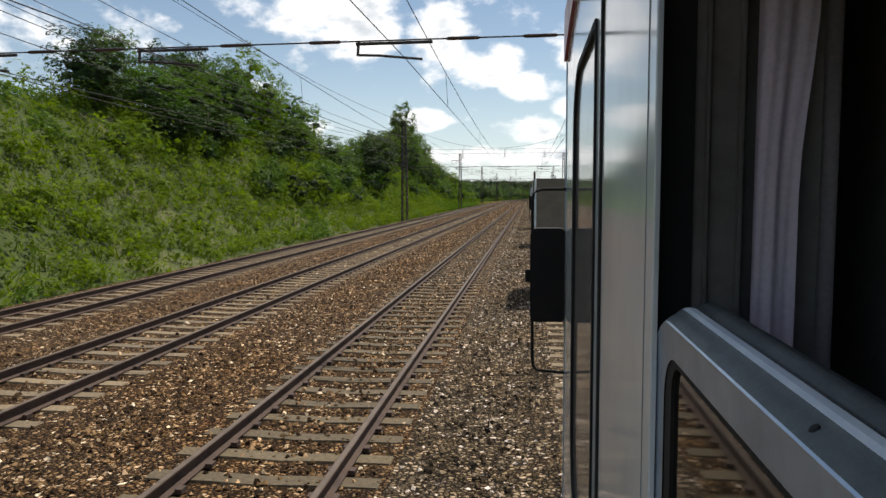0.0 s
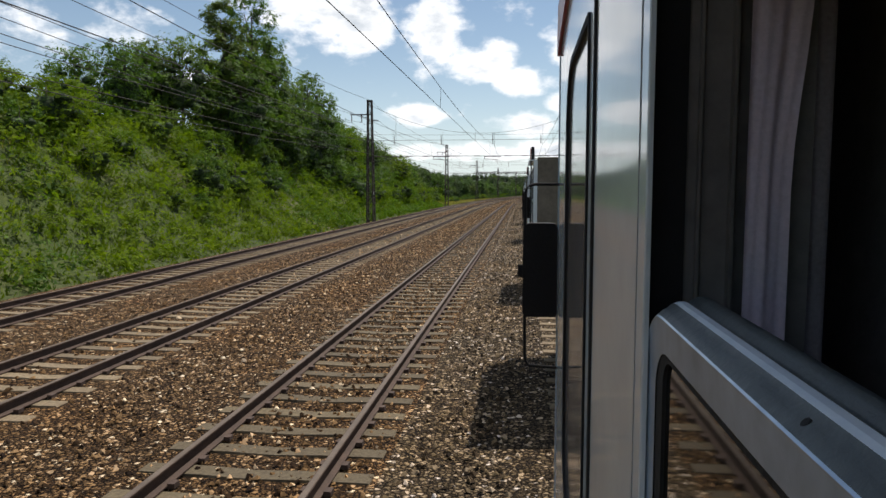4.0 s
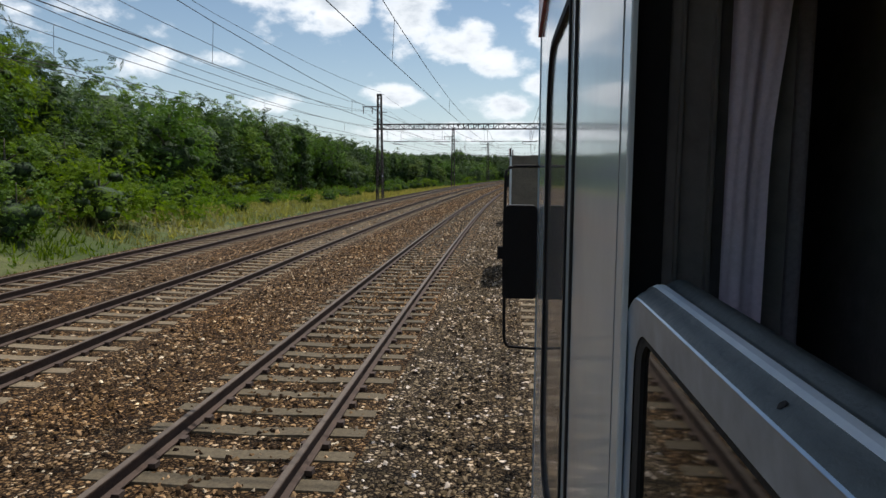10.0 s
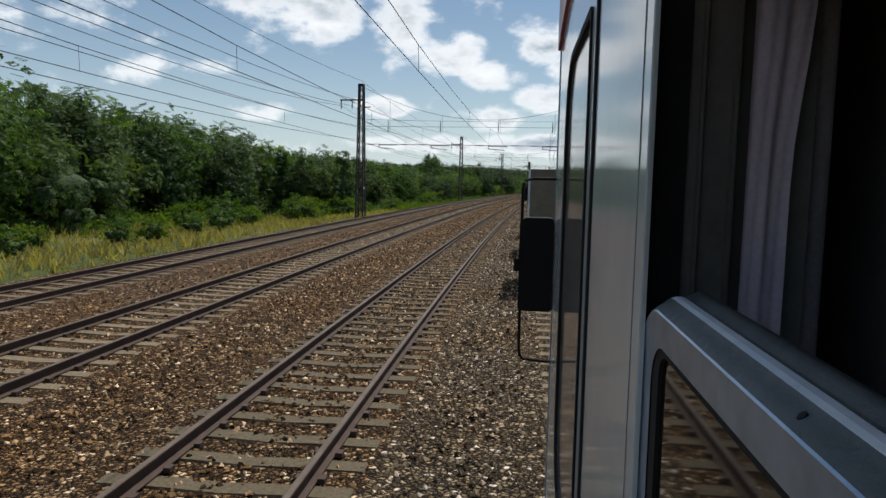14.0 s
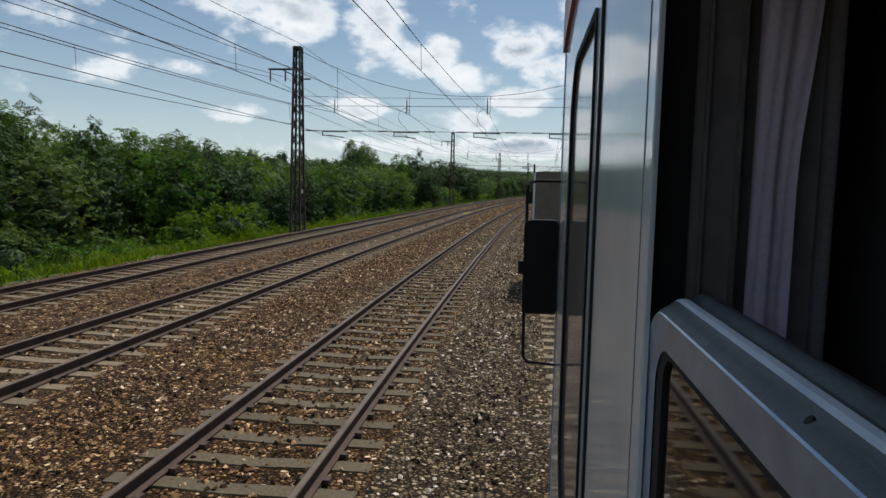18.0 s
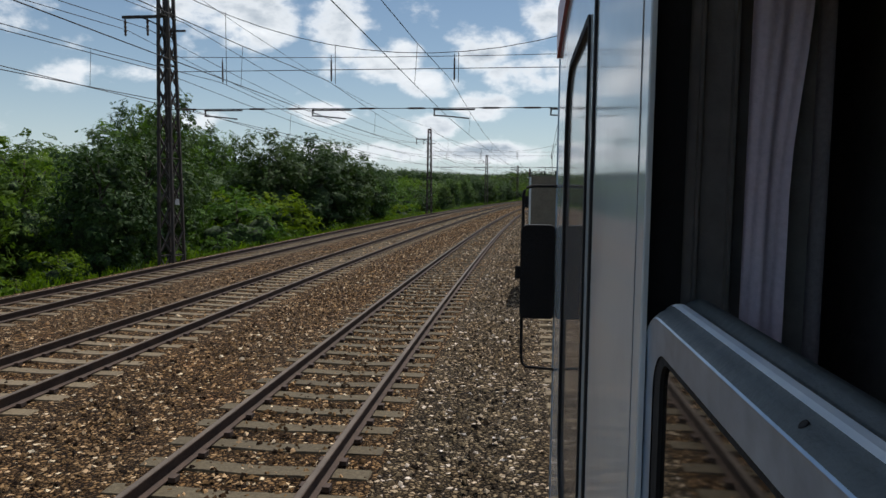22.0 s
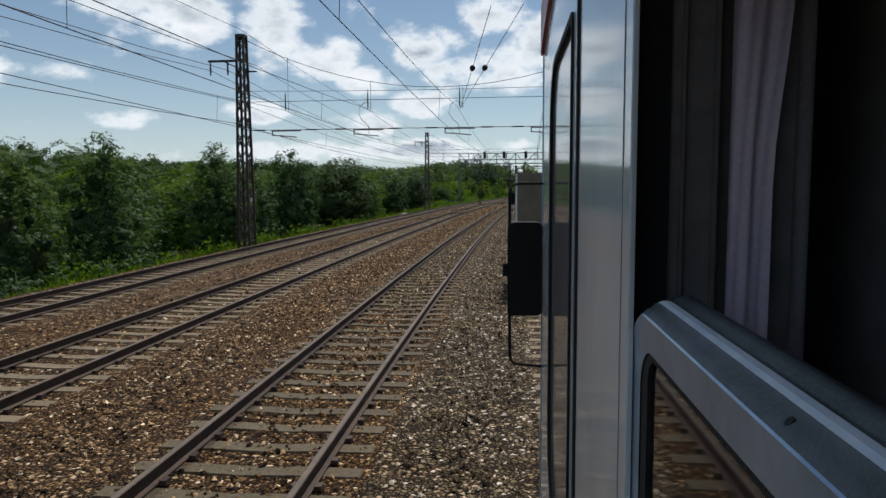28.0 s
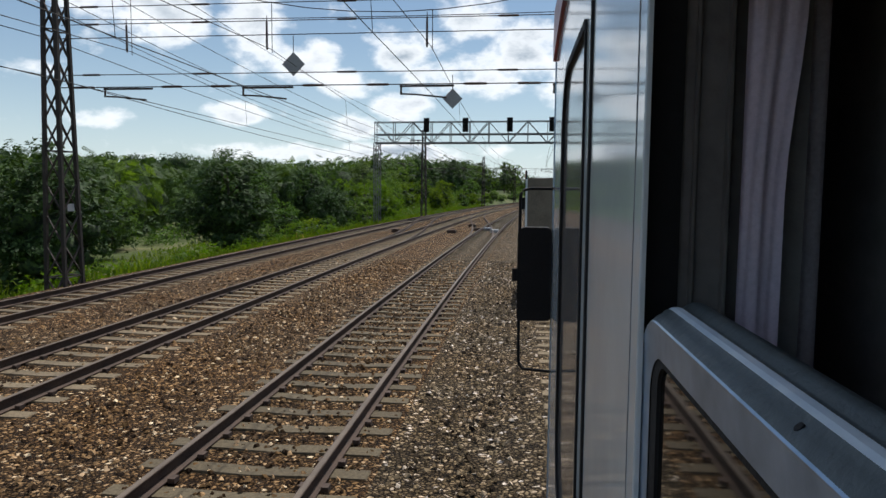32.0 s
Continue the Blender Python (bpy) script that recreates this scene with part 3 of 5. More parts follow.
def build_track(key, words):
    c = TRACK_L[key]
    track = empty("railway_track", Matrix(), words, "railway track", "parallel railway tracks", "structure")
    for side in (-0.75, 0.75):
        rail = put("rail", sweep("rail", [(c + side + x, z + 0.008) for x, z in RAIL_PROF], -60, 1200, 3.0, M_RAIL), track, "rust-brown steel rail")
        put("running_surface", sweep("running_surface", [(c + side - 0.031, 0.155), (c + side + 0.031, 0.155), (c + side + 0.026, 0.163), (c + side - 0.026, 0.163)], -60, 1200, 3.0, M_RAIL_TOP), rail, "worn bright running surface of the rail")
    # the clips that hold the rails
    s = np.arange(-10, 760, PITCH)
    clips = Geo()
    if key in "ab":
        for k, sk in enumerate(s[s < 660]):
            p, th = at(sk, c, 0.0), heading(sk)
            dx, dy = Vector((math.cos(th), -math.sin(th), 0)), Vector((math.sin(th), math.cos(th), 0))
            for side in (-0.75, 0.75):
                for e in (-0.11, 0.11):
                    q = Vector(p) + dx * (side + e)
                    clips.bar(q - dy * 0.05 + Vector((0, 0, 0.02)), q + dy * 0.05 + Vector((0, 0, 0.02)), 0.07, 0.05)
        tagged(put("rail_clips", clips.mesh("rail_clips", M_CLIP), track, "rusty rail fastenings"), kind="stuff")
    return track


tracks = {k: build_track(k, w) for k, w in (("a", "rusty railway track on worn concrete sleepers in brown ballast"), ("b", "railway track with rust-brown rails and pale sleepers"),
                                            ("c", "outermost railway track beside the masts with dark rails"), ("own", "railway track under the standing train"))}


def build_stones():
    """Loose ballast stones on the bed: one patch, laid again and again along the line."""
    rng = np.random.default_rng(5)
    n = 4200
    lat = np.concatenate([rng.uniform(-5.6, 0.75, n * 9 // 10), rng.uniform(-9.6, -5.6, n // 10)])
    y = rng.uniform(0, 9.3, len(lat))
    r = rng.uniform(0.02, 0.042, len(lat)) * np.where(lat < -5.6, 1.3, 1.0)
    rails = np.array([-1.85, -3.35, -6.38, -7.88, 0.81])
    keep = np.min(np.abs(lat[:, None] - rails[None]), 1) > 0.08
    lat, y, r = lat[keep], y[keep], r[keep]
    k = len(lat)
    a0 = rng.uniform(0, 6.28, k)
    level = np.where(np.abs(np.abs(lat + 2.6)) < 1.15, -0.02, -0.03) + rng.uniform(-0.01, 0.015, k)
    rim, top = [], []
    for j in range(4):
        a = a0 + j * 1.5708 + rng.uniform(-0.35, 0.35, k)
        rr = r * rng.uniform(0.85, 1.45, k) * (1.0 if j % 2 else 0.72)
        rim.append(np.stack([lat + rr * np.cos(a), y + rr * np.sin(a), level + r * rng.uniform(-0.3, 0.35, k)], 1))
    for side in (-1, 1):
        a, rr = a0 + 1.5708 + rng.uniform(-0.5, 0.5, k), r * rng.uniform(0.15, 0.75, k) * side
        top.append(np.stack([lat + rr * np.cos(a), y + rr * np.sin(a), level + r * rng.uniform(0.45, 1.05, k)], 1))
    v = np.stack(rim + top, 1).reshape(-1, 3)
    f = []
    for b in range(0, k * 6, 6):
        f += [(b, b + 1, b + 5, b + 4), (b + 1, b + 2, b + 5), (b + 2, b + 3, b + 4, b + 5), (b + 3, b, b + 4)]
    me = mesh_of("ballast_stones", v, f, [M_STONE, M_STONE_GREY])
    grey = (np.repeat(lat, 4) > -1.35).astype(np.int32)
    me.polygons.foreach_set("material_index", grey)
    for i in range(-1, 67):
        tagged(put("ballast_stones", me, m=on_line(i * 9.3, 0.0)), "loose brown and grey ballast stones", "ballast", kind="stuff")


build_stones()

# ================= the train, standing on its track =================
COACH = 9.3        # metres from one railcar to the next
SIDE = 0.14        # side wall, to the right of the line on which the camera goes


def rounded_rect(y0, y1, z0, z1, r, n=6):
    """A loop of (y, z) with rounded corners; r may be one radius or four: far top, near top, near foot, far foot."""
    pts = []
    r4 = r if isinstance(r, tuple) else (r, r, r, r)
    for r, ky, kz, a in zip(r4, (1, 0, 0, 1), (1, 1, 0, 0), (0, 90, 180, 270)):
        cy, cz = (y1 - r if ky else y0 + r), (z1 - r if kz else z0 + r)
        pts += [(cy + r * math.cos(radians(a + 90 * k / n)), cz + r * math.sin(radians(a + 90 * k / n))) for k in range(n + 1)]
    return pts


def ring_band(x0, x1, outer, inner):
    """A flat closed band between two loops of (y, z), from x0 to x1."""
    n = len(outer)
    v = [(x, y, z) for x in (x0, x1) for loop in (outer, inner) for y, z in loop]
    f = []
    for i in range(n):
        j = (i + 1) % n
        f += [(i, j, n + j, n + i), (2 * n + i, 3 * n + i, 3 * n + j, 2 * n + j), (i, 2 * n + i, 2 * n + j, j), (n + i, n + j, 3 * n + j, 3 * n + i)]
    return Geo().add(v, f)


def wall_with_opening(x0, x1, y0, y1, z0, z1, loop):
    """A wall panel with a rounded opening: its outline meets the opening point by point."""
    cy, cz = sum(p[0] for p in loop) / len(loop), sum(p[1] for p in loop) / len(loop)
    out = []
    for y, z in loop:
        dy, dz = y - cy, z - cz
        k = min((y1 - cy) / dy if dy > 1e-9 else (y0 - cy) / dy if dy < -1e-9 else 1e9, (z1 - cz) / dz if dz > 1e-9 else (z0 - cz) / dz if dz < -1e-9 else 1e9)
        out.append((cy + dy * k, cz + dz * k))
    g = ring_band(x0, x1, out, loop)
    # corners that the rays from the middle cut off
    corners = [(y1, z1), (y0, z1), (y0, z0), (y1, z0)]
    for qy, qz in corners:
        i = max(range(len(out)), key=lambda k: -abs(out[k][0] - qy) - abs(out[k][1] - qz))
        for a, b in ((out[i], out[(i + 1) % len(out)]), (out[i - 1], out[i])):
            if abs(a[0] - b[0]) > 1e-6 and abs(a[1] - b[1]) > 1e-6:
                g.add([(x0, *a), (x0, *b), (x0, qy, qz)], [(0, 1, 2)])
    return g.weld()


def build_coach():
    """A short railcar, its base point on the camera's line at eye height: pale side, red roof, lowered sash window, cab door, mirror."""
    coach = empty("railcar", Matrix(), "short low railcar with pale side wall, red brow and lowered window", "train coach", "coaches of the train")
    x0, x1 = SIDE, SIDE + 0.05
    lo, hi, back, front = -1.4, 0.66, -0.56, 2.66
    far, low = SIDE + 2.84, 0.38
    # side wall: rear panel, the window bay, the pillar, the cab door
    put("rear_panel", Geo().box(x0, x1, back, -0.524, lo, low, 0.004).mesh("rear_panel", M_WHITE), coach)
    put("pillar_panel", Geo().box(x0, x0 + 0.007, 0.787, 1.35, lo, low, 0.006).mesh("pillar_panel", M_WHITE), coach)
    put("pillar_core", Geo().box(x0 + 0.0075, x1, 0.822, 1.345, lo, low).mesh("pillar_core", M_BLACK), coach, "black core of the pillar")
    put("panel_seam", Geo().box(x0 - 0.001, x0 + 0.012, 0.838, 0.841, lo, low).mesh("panel_seam", M_SIGN), coach, "thin joint line in the panel")
    put("door_seal", Geo().box(x0 - 0.004, x1 - 0.01, 1.354, 1.38, lo, hi, 0.004).mesh("door_seal", M_BLACK), coach, "black rubber door seal")
    loop = rounded_rect(1.475, 2.19, -0.95, 0.372, (0.2, 0.02, 0.02, 0.22), 7)
    inner = rounded_rect(1.49, 2.15, -0.925, 0.352, (0.17, 0.015, 0.015, 0.19), 7)
    put("door_panel", wall_with_opening(x0, x1, 1.386, front - 0.012, lo, hi, loop).mesh("door_panel", M_WHITE), coach)
    put("door_window_seal", ring_band(x0 - 0.005, x1 - 0.012, loop, inner).mesh("door_window_seal", M_BLACK), coach, "black rubber seal with rounded corners")
    n = len(inner)
    put("door_pane", Geo().add([(x0 + 0.004, y, z) for y, z in inner] + [(x0 + 0.01, y, z) for y, z in inner],
                               [tuple(range(n)), tuple(range(n, 2 * n))[::-1]]).mesh("door_pane", M_DOOR_GLASS), coach, "dark glossy window pane")
    put("corner_strip", Geo().box(x0 - 0.003, x1, front - 0.012, front, lo, 0.5, 0.002).mesh("corner_strip", M_ALU), coach, "bright metal strip on the cab corner")
    brow = [(1.95, 0.61), (2.2, 0.582), (2.42, 0.55), (2.56, 0.52), (2.64, 0.5), (front, 0.502), (front + 0.004, 0.58), (front - 0.02, 0.68), (1.95, 0.68)]
    n = len(brow)
    put("roof_brow", Geo().add([(x, y, z) for x in (x0 - 0.012, x0 - 0.0005) for y, z in brow], [tuple(range(n))[::-1], tuple(range(n, 2 * n))] + [(k, (k + 1) % n, n + (k + 1) % n, n + k) for k in range(n)]).mesh("roof_brow", M_RED), coach, "red curved edge of the roof over the cab")
    # wall below and above the sash window
    put("window_apron", Geo().box(x0, x1, -0.522, 0.784, lo, -0.72, 0.004).mesh("window_apron", M_WHITE), coach)
    put("window_head", Geo().box(x0, x1, -0.522, 0.784, 0.3, low, 0.004).mesh("window_head", M_WHITE), coach)
    # added ledge above the camera's view, only to shade the lowered sash
    put("roof_ledge", Geo().box(x0 - 0.06, x0 - 0.001, back, 1.34, low - 0.012, low, 0.004).mesh("roof_ledge", M_WHITE), coach, "added narrow ledge that keeps the sun off the window")
    # dark jamb, its ribs one moulding, seen through the open window
    ribs = [(0.006, 0.03), (0.044, 0.03), (0.045, 0.0), (0.062, 0.0), (0.0625, -0.006), (0.066, -0.006), (0.0665, 0.0), (0.07, 0.002), (0.098, 0.0), (0.0985, -0.01), (0.1025, -0.01), (0.103, 0.0), (0.106, 0.024), (0.114, 0.024), (0.19, 0.0)]
    ring = [(x0 + x, 0.826 + y) for x, y in ribs] + [(x0 + 0.19, 0.87), (x0 + 0.006, 0.87)]
    n = len(ring)
    put("window_jamb", mesh_of("window_jamb", [(x, y, z) for z in (-0.72, low) for x, y in ring], [(k, (k + 1) % n, n + (k + 1) % n, n + k) for k in range(n)], M_LINING), coach, "dark window jamb with ribs")
    put("rear_jamb", Geo().box(x0 + 0.006, x0 + 0.19, -0.52, -0.485, -0.72, low).mesh("rear_jamb", M_LINING), coach)
    # lowered sash: aluminium frame with rounded corners, a channel, a round edge with painted sky highlight on top,
    # glass
    rings = []
    for x, d in ((0.1485, 0.036), (0.147, 0.004), (0.1465, 0.0015), (0.148, 0.0), (0.1555, -0.0065), (0.160, -0.0085), (0.1635, -0.0122), (0.168, -0.0142), (0.1745, -0.0145), (0.177, -0.012), (0.181, -0.0135), (0.185, -0.0175), (0.19, -0.02), (0.196, -0.02), (0.2, 0.03)):
        rings.append((x, rounded_rect(-0.47 + d, 0.815 - d * (1.7 if d > 0 else 1), -0.71 + d, -0.131 - d, max(0.085 - d, 0.012), 9)))
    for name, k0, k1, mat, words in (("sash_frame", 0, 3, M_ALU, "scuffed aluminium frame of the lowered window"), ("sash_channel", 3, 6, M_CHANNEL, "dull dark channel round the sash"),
                                     ("sash_grip", 6, 8, M_GRIP_HIGHLIGHT, "worn edge of the sash with its sky highlight painted pale"), ("sash_back", 8, 14, M_CHANNEL, "dark back edge of the sash")):
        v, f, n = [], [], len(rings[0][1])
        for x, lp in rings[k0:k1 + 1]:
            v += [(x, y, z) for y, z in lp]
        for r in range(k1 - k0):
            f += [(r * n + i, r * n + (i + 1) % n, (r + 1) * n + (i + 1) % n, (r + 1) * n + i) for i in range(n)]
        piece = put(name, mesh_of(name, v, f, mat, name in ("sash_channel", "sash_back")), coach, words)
        if name == "sash_channel":
            put("screw", Geo().lathe((0.1555, 0.381, -0.1245), [(0.0034, -0.002), (0.0034, 0.0003), (0.0026, 0.0006)], 10, (-0.7, 0, 0.7)).mesh("screw", M_BLACK), piece, "dark screw head")
    put("sash_gasket", ring_band(x0 + 0.01, x0 + 0.026, rounded_rect(-0.43, 0.757, -0.67, -0.1665, 0.045, 7), rounded_rect(-0.41, 0.724, -0.65, -0.174, 0.03, 7)).mesh("sash_gasket", M_BLACK), coach, "black glazing gasket")
    put("sash_pane", Geo().box(x0 + 0.014, x0 + 0.02, -0.44, 0.75, -0.69, -0.165).mesh("sash_pane", M_GLASS), coach, "lowered window pane that mirrors the track")
    # curtain, drawn back in folds
    cv, cf, m = [], [], 25
    zs = [0.375, 0.34, 0.3, 0.25, 0.2, 0.15, 0.1, 0.05, 0.0, -0.06, -0.12, -0.3, -0.6]
    for z in zs:
        wide = 0.0635 - 0.018 * smoothstep((0.24 - z) / 0.24) + 0.012 * max(0.0, z - 0.24)
        for k in range(m):
            u = k / (m - 1)
            cv.append((x0 + 0.1165 + u * wide, 0.82 + 0.0022 * math.sin(u * 11 + z * 3) + 0.0014 * math.sin(u * 23 - z * 7) - 0.006 * u, z))
    for i in range(len(zs) - 1):
        cf += [(i * m + k, i * m + k + 1, (i + 1) * m + k + 1, (i + 1) * m + k) for k in range(m - 1)]
    put("curtain", mesh_of("curtain", cv, cf, M_CURTAIN, True), coach, "grey-violet curtain drawn back in folds")
    dv = [(x0 + 0.145 + 0.0068 * k, 0.834 + 0.004 * math.sin(k * 1.9), z) for z in (low - 0.005, -0.7) for k in range(11)]
    put("dark_curtain", mesh_of("dark_curtain", dv, [(k, k + 1, 12 + k, 11 + k) for k in range(10)], M_CURTAIN_DARK, True), coach, "dark curtain behind the lighter one")
    # low arched roof, far side, floor, ends, inner partition
    put("low_roof", Geo().box(x1 + 0.002, far - 0.002, back, front - 0.02, low + 0.002, low + 0.03, 0.02).mesh("low_roof", M_BROWN), coach, "dull brown flat roof")
    put("far_side", Geo().box(far - 0.05, far, back, front, lo, low, 0.004).mesh("far_side", M_WHITE), coach)
    put("floor", Geo().box(x1 + 0.001, far - 0.051, back + 0.04, front - 0.04, lo, lo + 0.1).mesh("floor", M_LINING), coach, "dark floor of the railcar")
    put("partition", Geo().box(SIDE + 0.3, SIDE + 0.34, back + 0.05, front - 0.05, lo + 0.11, low).mesh("partition", M_LINING), coach, "dark inner partition")
    for name, y0, y1 in (("rear_end", back, back + 0.04), ("cab_front", front - 0.04, front)):
        out = y0 - 0.004 if name == "rear_end" else y1 + 0.001
        end = put(name, Geo().box(x1 + 0.001, far - 0.051, y0, y1, lo, low, 0.003).mesh(name, M_BROWN), coach)
        put("end_window", Geo().box(SIDE + 1.0, SIDE + 1.9, out, out + 0.003, -0.35, 0.2, 0.001).mesh("end_window", M_DOOR_GLASS), end, "dark window pane")
        for xa in (SIDE + 0.7, SIDE + 2.1):
            put("buffer", Geo().lathe((xa, y0 if y0 < 0 else y1, lo + 0.1), [(0.07, 0), (0.07, 0.2), (0.16, 0.21), (0.16, 0.24), (0.05, 0.26)], 14, (0, -1 if y0 < 0 else 1, 0)).mesh("buffer", M_MAST), end, "steel buffer")
    # underframe and two wheelsets
    put("underframe", Geo().box(SIDE + 0.5, far - 0.5, back + 0.1, front - 0.1, lo - 0.25, lo - 0.001, 0.05).mesh("underframe", M_MAST), coach, "dark steel underframe")
    rail_top = 0.165 - EYE_Z
    for y in (0.0, 2.1):
        wheelset = put("axle", Geo().tube([(0.68, y, rail_top + 0.42), (2.44, y, rail_top + 0.42)], 0.07, 10).mesh("axle", M_MAST), coach, "steel axle")
        for x, d in ((0.81, 1), (2.31, -1)):
            put("wheel", Geo().lathe((x - 0.065 * d, y, rail_top + 0.42), [(0.06, -0.02), (0.38, 0.0), (0.42, 0.0), (0.418, 0.1), (0.45, 0.105), (0.45, 0.13), (0.36, 0.13), (0.1, 0.15)], 20, (d, 0, 0)).mesh("wheel", M_RAIL_TOP), wheelset, "steel wheel on the rail")
            put("axle_box", Geo().box(x + 0.17 * d - 0.05, x + 0.17 * d + 0.05, y - 0.16, y + 0.16, rail_top + 0.28, lo - 0.2, 0.03).mesh("axle_box", M_MAST), wheelset, "axle box with suspension")
    # rear-view mirror on a bent tube
    bar = [(0.15, 0.022), (0.05, 0.022), (0.028, 0.016), (0.017, 0.004), (0.014, -0.02), (0.013, -0.3), (0.016, -0.64), (0.02, -0.668), (0.034, -0.684), (0.15, -0.692)]
    mirror_bar = put("mirror_bar", Geo().tube([(x, 2.65, z) for x, z in bar], 0.006, 8).mesh("mirror_bar", M_PLASTIC, True), coach, "bent black tube that carries the mirror")
    put("mirror_clamp", Geo().box(-0.014, 0.012, 2.635, 2.665, -0.335, -0.288, 0.007).mesh("mirror_clamp", M_PLASTIC), mirror_bar)
    hp = rounded_rect(0.006, 0.137, -0.489, -0.127, (0.02, 0.028, 0.016, 0.016), 4)
    n = len(hp)
    v = [(x, y, z) for y in (2.63, 2.645, 2.71) for x, z in hp]
    f = [tuple(range(n))[::-1], tuple(range(2 * n, 3 * n))] + [(r * n + i, r * n + (i + 1) % n, (r + 1) * n + (i + 1) % n, (r + 1) * n + i) for r in (0, 1) for i in range(n)]
    put("mirror_housing", mesh_of("mirror_housing", v, [q[::-1] for q in f], M_PLASTIC), coach, "black rear-view mirror housing")
    return coach


first_coach = build_coach()
first_coach.matrix_basis = on_line(0.0, 0.0, EYE_Z)
for k in sorted(list(range(2, 67, 2)) + [9, 31, 53]):
    copy_thing(first_coach, on_line(k * COACH, 0.0, EYE_Z))

# ================= overhead line =================
MAST_S = [13.2, 73.7, 134.6, 195.4, 254.6, 313.9, 373.0, 433.9, 493.8, 554.2, 614.0, 678.5, 741, 803]
MAST_L, MAST_R = -13.5, 6.6
LANES = [-11.31, -7.13, -2.6, 1.56]


def build_mast():
    """Lattice mast, wider at its foot, with a side arm for two feeder wires."""
    mast = empty("catenary_mast", Matrix(), "dark rusty lattice steel catenary mast beside the tracks", "mast", "catenary masts")
    top, wb, wt, db, dt = 10.7, 0.42, 0.2, 0.3, 0.17

    def corner(sx, sy, z):
        k = z / top
        return Vector((sx * (db + (dt - db) * k), sy * (wb + (wt - wb) * k), z - 0.4 * (1 - k)))

    corners = [(-1, -1), (1, -1), (1, 1), (-1, 1)]
    for sx, sy in corners:
        put("leg", Geo().bar(corner(sx, sy, 0), corner(sx, sy, top), 0.1).mesh("leg", M_MAST), mast)
    levels = [top * (1 - (1 - i / 13) ** 1.12) for i in range(14)]
    for i in range(4):
        g, a, b = Geo(), corners[i], corners[(i + 1) % 4]
        for z0, z1 in zip(levels, levels[1:]):
            g.bar(corner(*a, z0), corner(*b, z1), 0.05, 0.025).bar(corner(*b, z0), corner(*a, z1), 0.05, 0.025)
        for z in (levels[1], levels[5], levels[9], top - 0.05):
            g.bar(corner(*a, z), corner(*b, z), 0.07, 0.03)
        put("lattice", g.mesh("lattice", M_MAST), mast)
    put("cap", Geo().box(-0.23, 0.23, -0.26, 0.26, top - 0.05, top + 0.1, 0.03).mesh("cap", M_MAST), mast)
    put("footing", Geo().box(-0.5, 0.5, -0.65, 0.65, -1.0, -0.28, 0.05).mesh("footing", M_CONCRETE), mast, "concrete footing")
    arm = put("side_arm", Geo().bar((0.2, 0, 9.55), (-1.75, 0, 9.55), 0.1).bar((0, 0, 9.1), (-0.9, 0, 9.5), 0.05).bar((0.2, 0, 9.0), (0.75, 0, 9.0), 0.07).mesh("side_arm", M_MAST), mast, "side arm for feeder wires")
    for x in (-1.65, -0.75):
        put("insulator", Geo().lathe((x, 0, 8.85), [(0.02, 0), (0.055, 0.06), (0.03, 0.1), (0.06, 0.2), (0.03, 0.25), (0.06, 0.35), (0.03, 0.4), (0.055, 0.5), (0.02, 0.66)], 8).mesh("insulator", M_INSULATOR), arm, "brown insulator")
    put("warning_plate", Geo().box(db - 0.04, db - 0.02, -0.16, 0.16, 2.5, 2.72, 0.01).mesh("warning_plate", M_SIGN), mast, "small grey warning plate")
    return mast


mast0 = build_mast()
mast0.matrix_basis = on_line(MAST_S[0], MAST_L, -0.1)
for s in MAST_S[1:]:
    copy_thing(mast0, on_line(s, MAST_L, -0.1 if s < 240 else -0.35))
for s in MAST_S:
    if s not in (254.6, 678.5):
        copy_thing(mast0, on_line(s, MAST_R, -0.1, 180))


def sagging(a, b, sag, n):
    a, b = Vector(a), Vector(b)
    return [a.lerp(b, k / n) - Vector((0, 0, sag * 4 * (k / n) * (1 - k / n))) for k in range(n + 1)]


